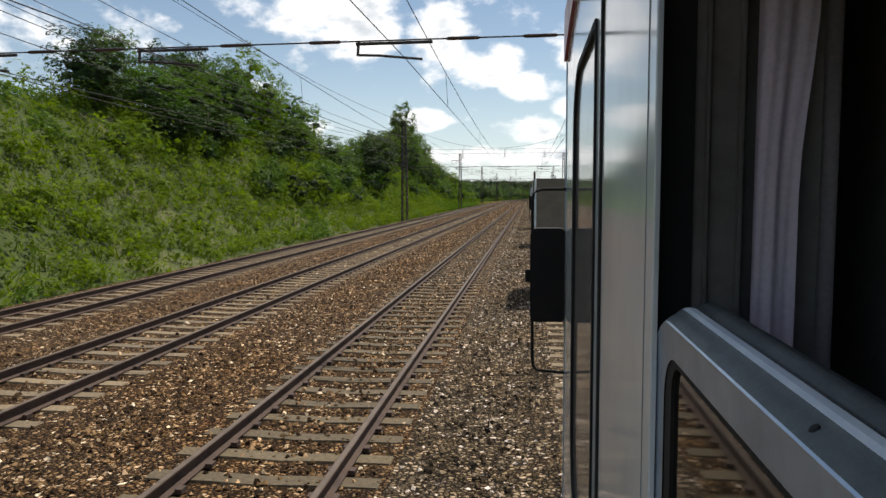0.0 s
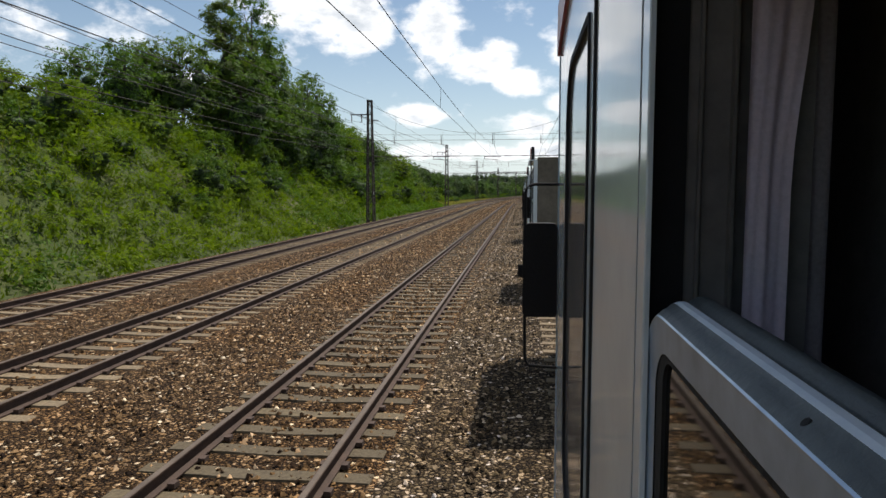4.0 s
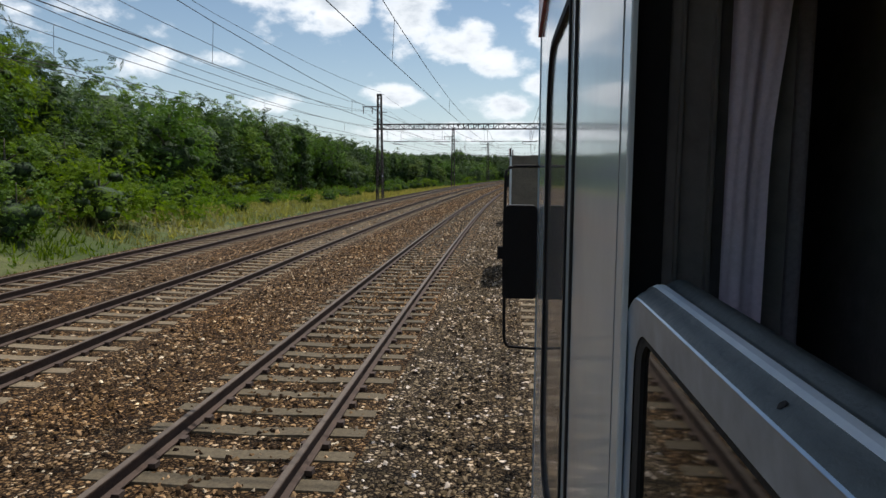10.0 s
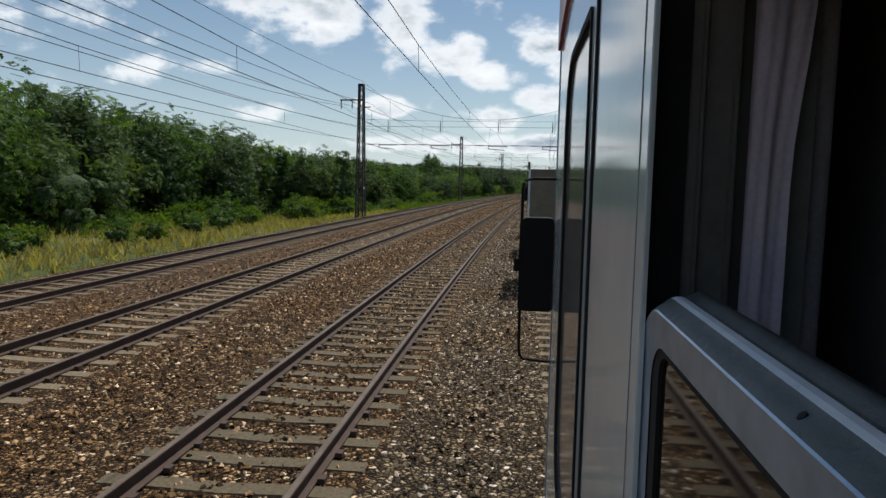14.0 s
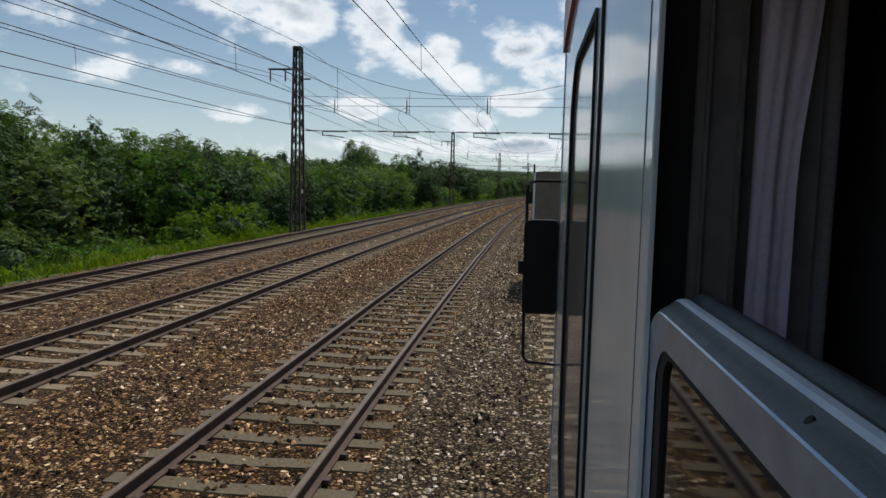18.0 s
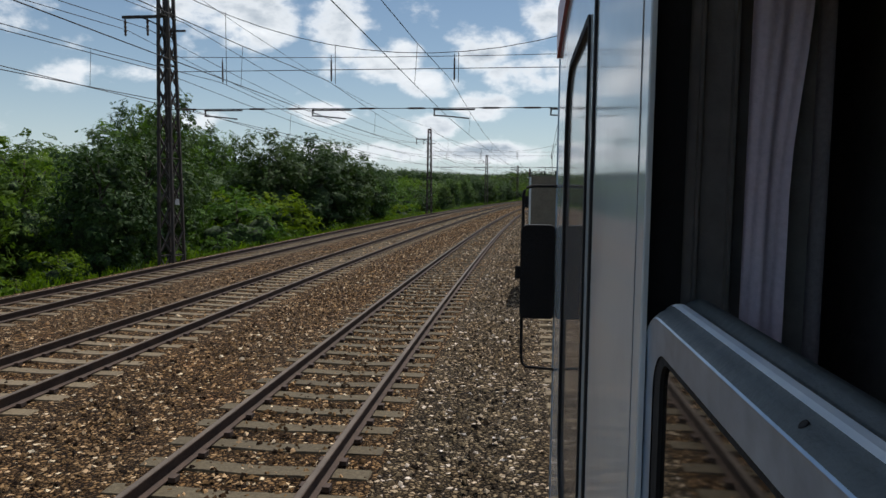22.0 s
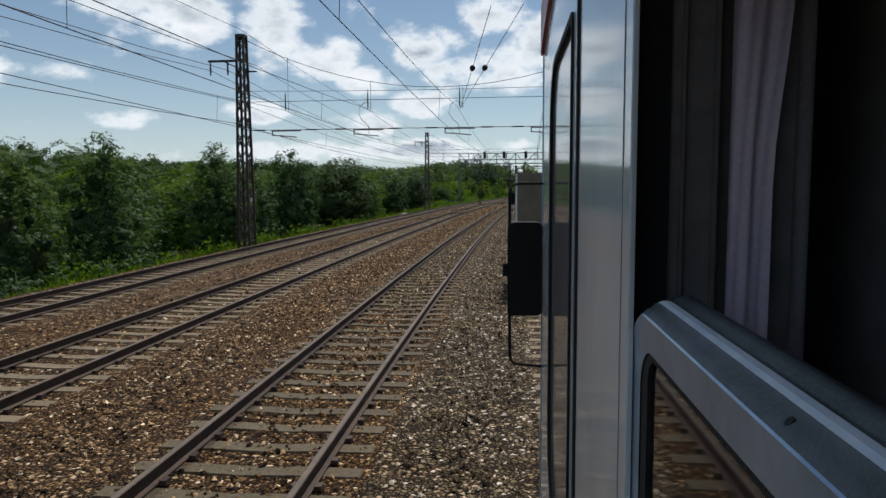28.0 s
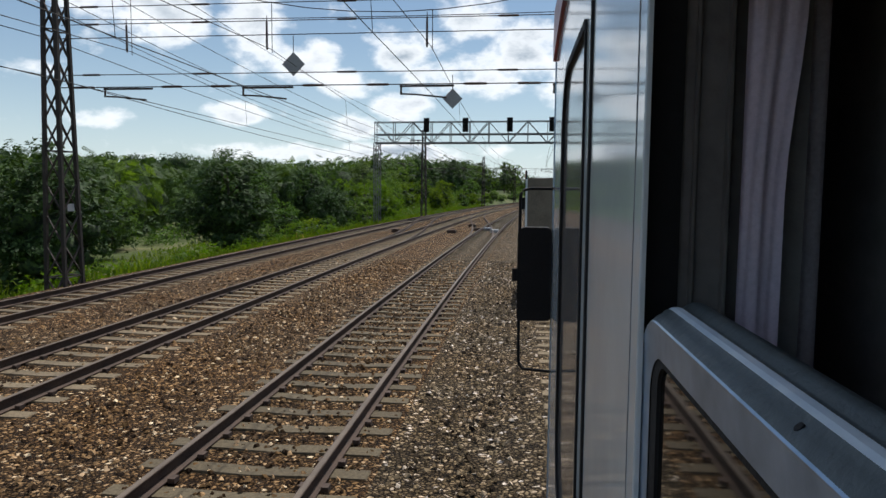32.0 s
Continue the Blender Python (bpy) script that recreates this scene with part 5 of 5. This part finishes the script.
def scatter(count, s_span, l_span, h_span, kinds, wide=(0.9, 1.2), seed=0):
    rng = random.Random(seed)
    for k in range(count):
        s = s_span[0] + (s_span[1] - s_span[0]) * (k + rng.uniform(0.1, 0.9)) / count
        plant(rng.choice(kinds), s, rng.uniform(*l_span), rng.uniform(*h_span), rng.uniform(*wide), rng.uniform(0, 360))


def stand(rows):
    for s, l, h, wide, kind in rows:
        plant(kind, s, l, h, wide, None, 0.7 if s < 400 else 1.3, 1.0)


def landmark(s, l, top, across, kind):
    """A tree that stands out, by the height of its top over the rails and the width of its crown."""
    h = top - float(ground_z(s, l))
    plant(kind, s, l, h, across / (KINDS[kind][0] * h / 10.0), None, 99.0, 1.0)


# the cutting: trees on its shoulder, bushes on its slope
for s_, l_, top, across, kind in ((38, -25.5, 12.8, 5.2, "lime"), (44, -26, 11.8, 6.4, "oak"), (50, -26.5, 12.4, 7.0, "oak"), (57, -26, 14.6, 6.6, "oak"), (62, -26, 16.6, 6.4, "acacia"), (70, -26, 13.4, 7.0, "oak"), (77, -26, 13.6, 5.4, "oak"), (66, -23.5, 10.4, 6.0, "oak"), (74, -23, 9.6, 6.0, "oak"), (82, -23, 8.4, 5.0, "oak"), (42, -23, 9.0, 4.6, "lime"), (48, -23.4, 9.4, 5.0, "lime"),
                                 (88.5, -20.2, 11.2, 6.4, "lime"), (130, -25, 18.6, 6.0, "birch"), (136.5, -25, 21.0, 7.0, "ash"), (142, -25.6, 17.6, 6.4, "ash"), (147.5, -24.8, 15.6, 6.4, "oak"), (153, -25, 16.4, 6.4, "ash"), (157.5, -25.2, 15.2, 5.6, "oak"), (137, -22.5, 11.5, 5.6, "oak"), (145, -22, 9.8, 5.6, "lime")):
    landmark(s_, l_, top, across, kind)
stand([(125, -26, 8.0, 1.0, "oak"), (119, -27, 6.0, 1.0, "oak")])
scatter(18, (48, 86), (-24, -18.6), (2.2, 3.6), ["hazel_bush", "hazel_bush", "elder_bush", "blackthorn_bush"], seed=61)
scatter(16, (96, 132), (-26, -19.5), (1.8, 3.2), ["elder_bush", "hazel_bush", "elder_bush"], seed=62)
scatter(7, (52, 74), (-36, -29), (7, 9.5), ["oak", "lime", "ash"], seed=2)
scatter(4, (106, 126), (-38, -31), (3.5, 5.5), ["oak", "hazel_bush"], seed=22)
scatter(24, (34, 132), (-24.5, -18.8), (0.9, 1.9), ["elder_bush", "elder_bush", "elder_bush", "hazel_bush"], seed=3)
stand([(160, -25, 11, 1, "oak"), (129, -23, 9, 1, "oak")])
stand([(163, -26, 11.5, 1.1, "oak"), (169, -25.5, 11, 1.1, "acacia"), (175, -26, 10.5, 1.1, "oak"), (182, -25.5, 10, 1.1, "oak")])
scatter(9, (130, 156), (-25.5, -20.5), (2.4, 4.2), ["hazel_bush", "blackthorn_bush", "hazel_bush"], seed=44)
scatter(17, (158, 224), (-31, -23.5), (7.5, 9.5), ["oak", "acacia", "ash", "oak"], seed=4)
scatter(34, (150, 226), (-24, -17.8), (2.0, 4.2), ["hazel_bush", "elder_bush", "hazel_bush", "willow_bush"], seed=5)
scatter(10, (150, 235), (-42, -32), (8, 11), ["oak", "oak", "ash"], seed=6)
# flat strip, then the low wood
scatter(14, (222, 266), (-35, -27), (2.0, 4.2), ["hazel_bush", "elder_bush", "willow_bush"], seed=7)
scatter(10, (238, 268), (-41, -33), (6, 8.5), ["oak", "lime", "oak"], seed=81)
scatter(26, (232, 318), (-27, -19), (0.9, 2.0), ["hazel_bush", "elder_bush", "hazel_bush", "elder_bush"], seed=82)
scatter(32, (266, 345), (-40, -31), (9, 12), ["lime", "oak", "alder", "lime"], seed=8)
stand([(301, -30, 7.0, 1, "willow_bush"), (308, -31.5, 6.5, 1, "willow_bush"), (340, -23, 10, 1, "birch")])
scatter(12, (300, 348), (-24, -19), (1.6, 3.0), ["elder_bush", "hazel_bush", "elder_bush"], seed=10)
# tree wall set back behind a strip of grass
scatter(19, (345, 404), (-34, -27), (6.0, 11), ["lime", "oak", "oak", "willow"], seed=11)
stand([(351, -19.5, 2.2, 1.0, "elder_bush"), (357, -21.5, 2.6, 1.1, "willow_bush"), (361, -22, 2.8, 1.0, "willow_bush"), (371, -19, 2.6, 1.0, "elder_bush"), (375, -18.5, 3.0, 1.0, "elder_bush"), (381, -20, 2.8, 1.0, "hazel_bush"),
       (386, -20, 4.4, 1.15, "lime"), (391, -19.5, 5.0, 1.1, "lime"), (398, -20.5, 6.4, 1.1, "oak"), (404, -21, 7.4, 1.0, "lime"), (410, -22, 7.8, 1.1, "oak"), (417, -21, 7.0, 1.1, "lime"), (423, -20, 7.6, 1.1, "oak")])
# dark thicket of trees close to the masts
stand([(429, -22, 7.4, 1.0, "lime"), (446, -24, 10.5, 0.9, "ash"), (452, -19.2, 5.4, 1.2, "hazel_bush"), (458, -20, 5.8, 1.2, "elder_bush"),
       (492, -21, 7.4, 1.0, "oak"), (502, -18.6, 3.2, 1.1, "elder_bush"), (507, -19.4, 3.4, 1.0, "hazel_bush")])
for s_, l_, top, across, kind in ((436, -17.8, 5.2, 4.4, "lime"), (441, -18.8, 5.8, 5.2, "lime"), (451, -23.5, 8.7, 5.6, "lime"), (478, -43, 11.6, 8.0, "lime"), (484, -45, 12.8, 8.0, "oak"), (490, -47, 12.0, 8.0, "lime"), (498, -49, 11.8, 8.5, "oak"), (505, -51, 12.2, 8.5, "lime"), (512, -52.5, 12.7, 9.0, "oak"), (520, -55, 11.8, 9.0, "lime"), (457, -27, 8.6, 5.0, "oak"), (463, -21.4, 7.6, 8.0, "lime"), (467.5, -19.6, 7.6, 8.6, "lime"), (473, -19.2, 7.5, 8.8, "lime"), (479.5, -20.4, 6.6, 6.6, "lime"), (487, -19.2, 5.9, 6.0, "lime"),
                                 (577, -19.2, 6.1, 4.8, "lime"), (591.5, -19.4, 5.8, 7.0, "lime"), (595.5, -19.8, 6.3, 8.0, "lime"), (606, -20, 5.2, 5.2, "oak"), (622, -20.2, 4.9, 5.4, "lime"), (641, -32, 4.6, 6.5, "lime"), (634, -33, 4.2, 6.0, "lime"), (641, -20.8, 5.7, 7.0, "lime")):
    landmark(s_, l_, top, across, kind)
scatter(12, (425, 500), (-17.8, -16.8), (0.9, 1.7), ["elder_bush", "hazel_bush"], seed=15)
scatter(12, (430, 500), (-30, -24), (9, 11), ["lime", "oak"], seed=14)
# open low wood below the embankment
scatter(26, (500, 600), (-40, -24), (4.5, 9.5), ["oak", "hazel_bush", "lime", "acacia", "oak"], (1.0, 1.3), seed=17)
stand([(548, -21.5, 7.6, 0.9, "willow"), (553, -20.5, 8.6, 0.9, "willow"), (545, -19, 2.4, 1.2, "blackthorn_bush"), (550, -18.4, 2.2, 1.2, "blackthorn_bush"), (557, -22.5, 7.0, 1.1, "lime"), (571, -22, 6.4, 1.1, "lime"), (585, -22.5, 7.0, 1.1, "lime"), (565, -20, 8.6, 0.9, "willow"), (569, -19.2, 5.6, 1.1, "lime"),
       (622, -26, 7.0, 1.1, "lime"), (617, -25, 6.5, 1.1, "oak"),
       (627, -38, 7.6, 1.2, "willow"), (657, -18.8, 4.6, 1.1, "lime"), (661, -19.2, 4.8, 1.1, "lime"),
       (645, -17.4, 1.6, 1.1, "elder_bush"), (649, -17.6, 1.9, 1.1, "elder_bush"), (653, -17.4, 1.7, 1.1, "hazel_bush"), (668, -17.8, 2.0, 1.1, "elder_bush")])
scatter(22, (664, 760), (-30, -18.5), (3, 6.5), ["acacia", "elder_bush", "oak", "hazel_bush"], seed=18)
scatter(26, (735, 920), (-22, -16.6), (1.6, 3.4), ["elder_bush", "hazel_bush", "hazel_bush"], seed=63)
scatter(24, (735, 940), (-40, -22), (7, 12), ["oak", "lime", "ash", "alder"], seed=19)
scatter(44, (20, 960), (17, 27), (5, 8.5), ["oak", "lime", "ash"], seed=20)


rng_rows = random.Random(90)
for l0, step, s0, s1 in ((-26, 9, 122, 226), (-30, 8, 124, 226), (-37, 9, 150, 240), (-29, 11, 340, 760), (-37, 12, 262, 700)):
    for k in range(int((s1 - s0) / step)):
        s, l = s0 + (k + rng_rows.uniform(0.1, 0.9)) * step, l0 + rng_rows.uniform(-3, 3)
        kind, share, wide, turn = rng_rows.choice(["oak", "lime", "lime", "ash", "acacia", "willow"] if s < 400 else ["oak", "lime", "willow", "lime"]), rng_rows.uniform(0.75, 1.0) * (1.0 if s < 400 else rng_rows.uniform(0.6, 0.95)), rng_rows.uniform(0.95, 1.3), rng_rows.uniform(0, 360)
        room = canopy_z(s, l) - float(ground_z(s, l))
        if room > 3.2 and not 98 < s < 122 and not (s < 90 and l > -25) and not (600 < s < 660 and l > -34):
            plant(kind, s, l, min(15.0, room * share) / 1.25, wide * (1.0 if room > 8 else 1.2), turn)


def build_far_woods():
    """Distant woods all round: many small crowns in one mesh."""
    rng = np.random.default_rng(77)
    def wood(pts, per, share, tall, name, words):
        """Crowns of leaf sprays round a solid heart, painted dark as shade."""
        z = ground_z(pts[:, 0], pts[:, 1])
        room = np.array([canopy_z(a, b) for a, b in pts]) - z
        pts, z, room = pts[room > 3.5], z[room > 3.5], room[room > 3.5]
        base = at(pts[:, 0], pts[:, 1], 0.0)
        n = len(pts)
        h = np.minimum(rng.uniform(0.7, 1.0, n) * tall, room * rng.uniform(share, 1.2, n) * np.where(pts[:, 0] < 400, 1.0, 0.9))
        wide = np.maximum(h * 0.36, 2.6) * rng.uniform(0.8, 1.3, n)
        d = rng.normal(size=(n, per, 3))
        d /= np.linalg.norm(d, axis=2, keepdims=True)
        lump = 0.86 + 0.14 * np.sin(d[:, :, :1] * 5 + n) * np.sin(d[:, :, 1:2] * 6 + 1) + rng.uniform(-0.1, 0.08, (n, per, 1))
        c = base[:, None, :] + np.array([0, 0, 1]) * (z + h * 0.55)[:, None, None] + d * lump * np.stack([wide, wide, h * 0.46], 1)[:, None, :]
        nrm = d + rng.normal(size=d.shape) * 0.45 + np.array([0, 0, 0.35])
        u = np.cross(nrm, rng.normal(size=d.shape))
        u /= np.linalg.norm(u, axis=2, keepdims=True)
        w = np.cross(nrm, u)
        w /= np.linalg.norm(w, axis=2, keepdims=True)
        a = np.minimum(np.sqrt(wide * h) * 2.4 / math.sqrt(per), 0.85)[:, None, None] * rng.uniform(0.6, 1.25, (n, per, 1))
        q = np.stack([c - u * a, c - w * a * 0.7, c + u * a, c + w * a * 0.7], 2)
        pick = rng.uniform(0, 1, n) * np.where(pts[:, 0] < 420, 1.0, 0.75)
        for k, mat in enumerate((M_LEAF_DARK, M_LEAF_FAR, M_LEAF_MID)):
            some = (pick >= k / 3) & (pick < (k + 1) / 3)
            tagged(put(name, quads(name, q[some].reshape(-1, 4, 3), mat)), words, "woods", kind="stuff")
        # solid cores, dark in place of the shaded foliage inside
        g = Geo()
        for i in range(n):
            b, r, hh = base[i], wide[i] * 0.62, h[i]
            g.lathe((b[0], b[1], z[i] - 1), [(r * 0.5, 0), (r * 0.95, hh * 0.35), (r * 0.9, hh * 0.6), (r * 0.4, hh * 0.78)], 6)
        tagged(put("wood_shade", g.mesh("wood_shade", M_CORE, True)), "solid cores painted dark as the shaded inside of the woods", "woods", kind="stuff")

    # the wood behind the first trees
    rows = [(232 + (k + rng.uniform(0.1, 0.9)) * 7.0, l + rng.uniform(-3.5, 3.5)) for l in (-39, -46, -54, -62, -71, -81, -92) for k in range(95)]
    wood(np.array([p for p in rows if p[1] < -42 or p[0] > 262]), 110, 0.95, 21.0, "woods", "dense green wood behind the first trees")
    pts = []
    for s in np.arange(100, 1900, 9.0):
        for l0, l1, n in ((-220, -98, 5), (-420, -220, 4), (35, 160, 3)):
            for _ in range(n):
                pts.append((s + rng.uniform(-6, 6), rng.uniform(l0, l1)))
    for _ in range(500):
        pts.append((rng.uniform(900, 2000), rng.uniform(-140, 140)))
    pts = np.array([p for p in pts if not (p[0] < 1000 and -98 < p[1] < 30) and not (-22 < p[1] < 14 and p[0] < 1200)])
    wood(pts, 60, 0.8, 13.0, "far_woods", "distant dark-green woods")


build_far_woods()


def build_grass():
    """Tall grass and herbs on the verge and the banks."""
    rng = np.random.default_rng(31)
    for lo, hi in ((0, 130), (130, 260), (260, 400), (400, 540), (540, 760)):
        n = int((hi - lo) * 55)
        s = rng.uniform(lo, hi, n)
        l = -14.7 - 15.5 * rng.uniform(0, 1, n) ** 1.25
        z = ground_z(s, l)
        p = at(s, l, 0.0)
        p[:, 2] = z - 0.05
        tall = rng.uniform(0.2, 0.62, n) * np.clip((-l - 14.2) / 2.0, 0.35, 1)
        blades = []
        for k in range(4):
            a = rng.uniform(0, 6.283, n)
            wdt = rng.uniform(0.02, 0.06, n)
            side = np.stack([np.cos(a) * wdt, np.sin(a) * wdt, 0 * a], 1)
            lean = np.stack([rng.normal(0, 0.38, n) * tall, rng.normal(0, 0.38, n) * tall, tall * rng.uniform(0.7, 1.1, n)], 1)
            o = p + np.stack([rng.normal(0, 0.12, n), rng.normal(0, 0.12, n), 0 * a], 1)
            blades.append(np.stack([o - side, o + side, o + lean + side * 0.2, o + lean - side * 0.2], 1))
        q = np.concatenate(blades)
        dry = lumpy(q[:, 0, 0] * 0.6, q[:, 0, 1] * 0.6, 5.0) + rng.normal(0, 0.25, len(q)) + 1.8 * ((np.tile(s, 4) > 212) & (np.tile(s, 4) < 335) & (np.tile(l, 4) > -30)) > 0.95
        tagged(put("grass", quads("grass", q[~dry], M_GRASS)), "tall green grass on the bank", "grass", kind="stuff")
        tagged(put("dry_grass", quads("dry_grass", q[dry], M_STRAW)), "dry straw-coloured grass on the bank", "grass", kind="stuff")
        # broad-leaved herbs in clumps
        m = int((hi - lo) * (24 if hi < 300 else 3))
        cs_, cl = rng.uniform(lo, hi, m), -15.0 - 12.5 * rng.uniform(0, 1, m)
        open_strip = (cs_ > 205) & (cs_ < 335) & (cl > -24)
        cs_, cl = cs_[~open_strip], cl[~open_strip]
        m = len(cs_)
        cp = at(cs_, cl, 0.0)
        cp[:, 2] = ground_z(cs_, cl) + 0.25
        patch = lumpy(cs_ * 0.5, cl * 0.8, 2.0) + rng.normal(0, 0.2, m)
        for some, mat, words in ((patch < 0.45, M_LEAF_FRESH, "leafy light-green herbs"), (patch >= 0.45, M_LEAF_MID, "mid-green nettles and brambles")):
            tagged(put("herbs", quads("herbs", leaf_cloud(rng, cp[some], rng.uniform(0.35, 0.95, some.sum()), 30, 0.15), mat)), words, "herbs", kind="stuff")


build_grass()


def build_thicket(s0, s1, l0, l1, count, r0, r1, mat, words, seed):
    """Undergrowth: low clumps of leaves that close the gaps under the trees."""
    rng = np.random.default_rng(seed)
    s, l = rng.uniform(s0, s1, count), rng.uniform(l0, l1, count)
    r = rng.uniform(r0, r1, count)
    c = at(s, l, 0.0)
    z = ground_z(s, l)
    c[:, 2] = z + r * 0.45
    tagged(put("undergrowth", quads("undergrowth", leaf_cloud(rng, c, r, 46, 0.11 + 0.055 * r1), mat)), words, "undergrowth", kind="stuff")


for k, (s0, s1, l0, l1, count, r0, r1, mat, words) in enumerate([
        (8, 228, -27, -17.2, 760, 0.6, 1.9, M_LEAF_FRESH, "light-green shrubs on the slope of the cutting"),
        (8, 235, -40, -25, 260, 1.0, 2.2, M_LEAF_MID, "green undergrowth below the trees of the cutting"),
        (215, 330, -33, -27, 160, 0.5, 1.2, M_LEAF_FRESH, "light-green weeds beyond the grass strip"),
        (238, 360, -62, -31, 480, 1.3, 2.6, M_LEAF_DARK, "dark undergrowth of the wood"),
        (345, 400, -34, -22, 130, 0.7, 1.5, M_LEAF_MID, "green scrub below the embankment"),
        (398, 480, -34, -17.4, 300, 0.7, 1.9, M_LEAF_DARK, "green scrub on the embankment"),
        (345, 660, -90, -32, 1000, 1.5, 3.0, M_LEAF_DARK, "dark undergrowth of the low wood"),
        (478, 612, -36, -20, 330, 0.7, 1.6, M_LEAF_DARK, "dark-green scrub below the embankment"),
        (646, 780, -36, -18.5, 330, 0.7, 1.8, M_LEAF_MID, "green scrub along the line"),
        (640, 900, -70, -30, 420, 1.5, 3.0, M_LEAF_DARK, "dark scrub on the rising ground")]):
    build_thicket(s0, s1, l0, l1, count, r0, r1, mat, words, 100 + k)

# guard rails in the second track on the small bridge, and its low parapet
for side in (-0.3, 0.3):
    tagged(put("guard_rail", sweep("guard_rail", [(TRACK_L["b"] + side + x, z + 0.004) for x, z in RAIL_PROF], 593.5, 599.5, 1.0, M_RAIL)), "rusty guard rail between the running rails", "rail", "guard rails")
tagged(put("bridge_parapet", sweep("bridge_parapet", [(-15.0, -0.8), (-14.7, -0.8), (-14.7, -0.29), (-14.74, -0.25), (-14.96, -0.25), (-15.0, -0.29)], 603, 606, 1.0, M_CONCRETE)), "low pale concrete bridge parapet beside the track", "parapet")


# a crossover between the first two tracks, just before the gantry
def slanted_rail(s0, s1, l0, l1):
    s = np.arange(s0, s1 + 0.1, 2.0)
    l = l0 + (l1 - l0) * smoothstep((s - s0) / (s1 - s0))
    n = len(RAIL_PROF)
    v = np.concatenate([at(s, l + x, z + 0.012)[:, None, :] for x, z in RAIL_PROF], 1).reshape(-1, 3)
    f = [(i * n + k, (i + 1) * n + k, (i + 1) * n + (k + 1) % n, i * n + (k + 1) % n) for i in range(len(s) - 1) for k in range(n)]
    e = (len(s) - 1) * n
    return mesh_of("rail", v, f + [tuple(range(n)), tuple(range(e, e + n))[::-1]], M_RAIL)


crossover = empty("crossover_track", Matrix(), "rusty crossover rails between two tracks with point machine", "railway track", kind="structure")
for side in (-0.75, 0.75):
    put("rail", slanted_rail(632, 690, TRACK_L["a"] + side, TRACK_L["b"] + side), crossover, "rusty slanting rail")
    put("rail", slanted_rail(628, 680, TRACK_L["b"] + side, TRACK_L["c"] + side), crossover, "rusty slanting rail")
for s, l in ((644, -2.2), (646.5, -2.9), (652, -4.6), (646, -3.6), (643, -5.2), (643, -9.2)):
    machine = empty("point_machine", on_line(s, l, 0), "low metal point machine beside the rails", "point machine", "point machines")
    put("casing", Geo().box(-0.3, 0.3, -0.35, 0.35, -0.05, 0.16, 0.08).mesh("casing", M_SIGN if l > -3 else M_CLIP), machine)
    put("lid", Geo().box(-0.25, 0.25, -0.28, 0.28, 0.16, 0.2, 0.06).mesh("lid", M_SIGN if l > -3 else M_CLIP), machine)
    put("drive_rod", Geo().bar((0.3, 0, 0.05), (0.9, 0, 0.05), 0.04).mesh("drive_rod", M_RAIL), machine)

# ================= sleepers, last =================
for key, track in tracks.items():
    c = TRACK_L[key]
    m_sleeper = M_SLEEPER if key == "a" else M_SLEEPER_PALE
    me = mesh_of("sleeper", SLEEPER_V, SLEEPER_F, m_sleeper)
    s_all = np.arange(-9.0, 760.0, PITCH)
    single = 0 if key == "own" else 250
    for sk in s_all[:single]:
        put("sleeper", me, track, m=on_line(sk, c, 0.0, 0.8 * math.sin(sk * 7.3)))
    g = Geo()
    for sk in s_all[single:]:
        m = on_line(sk, c, 0.0, 0.8 * math.sin(sk * 7.3))
        g.add([m @ Vector(v) for v in SLEEPER_V], SLEEPER_F)
    tagged(put("sleepers_beyond", g.mesh("sleepers_beyond", m_sleeper), track, "concrete sleepers further along"), kind="stuff")
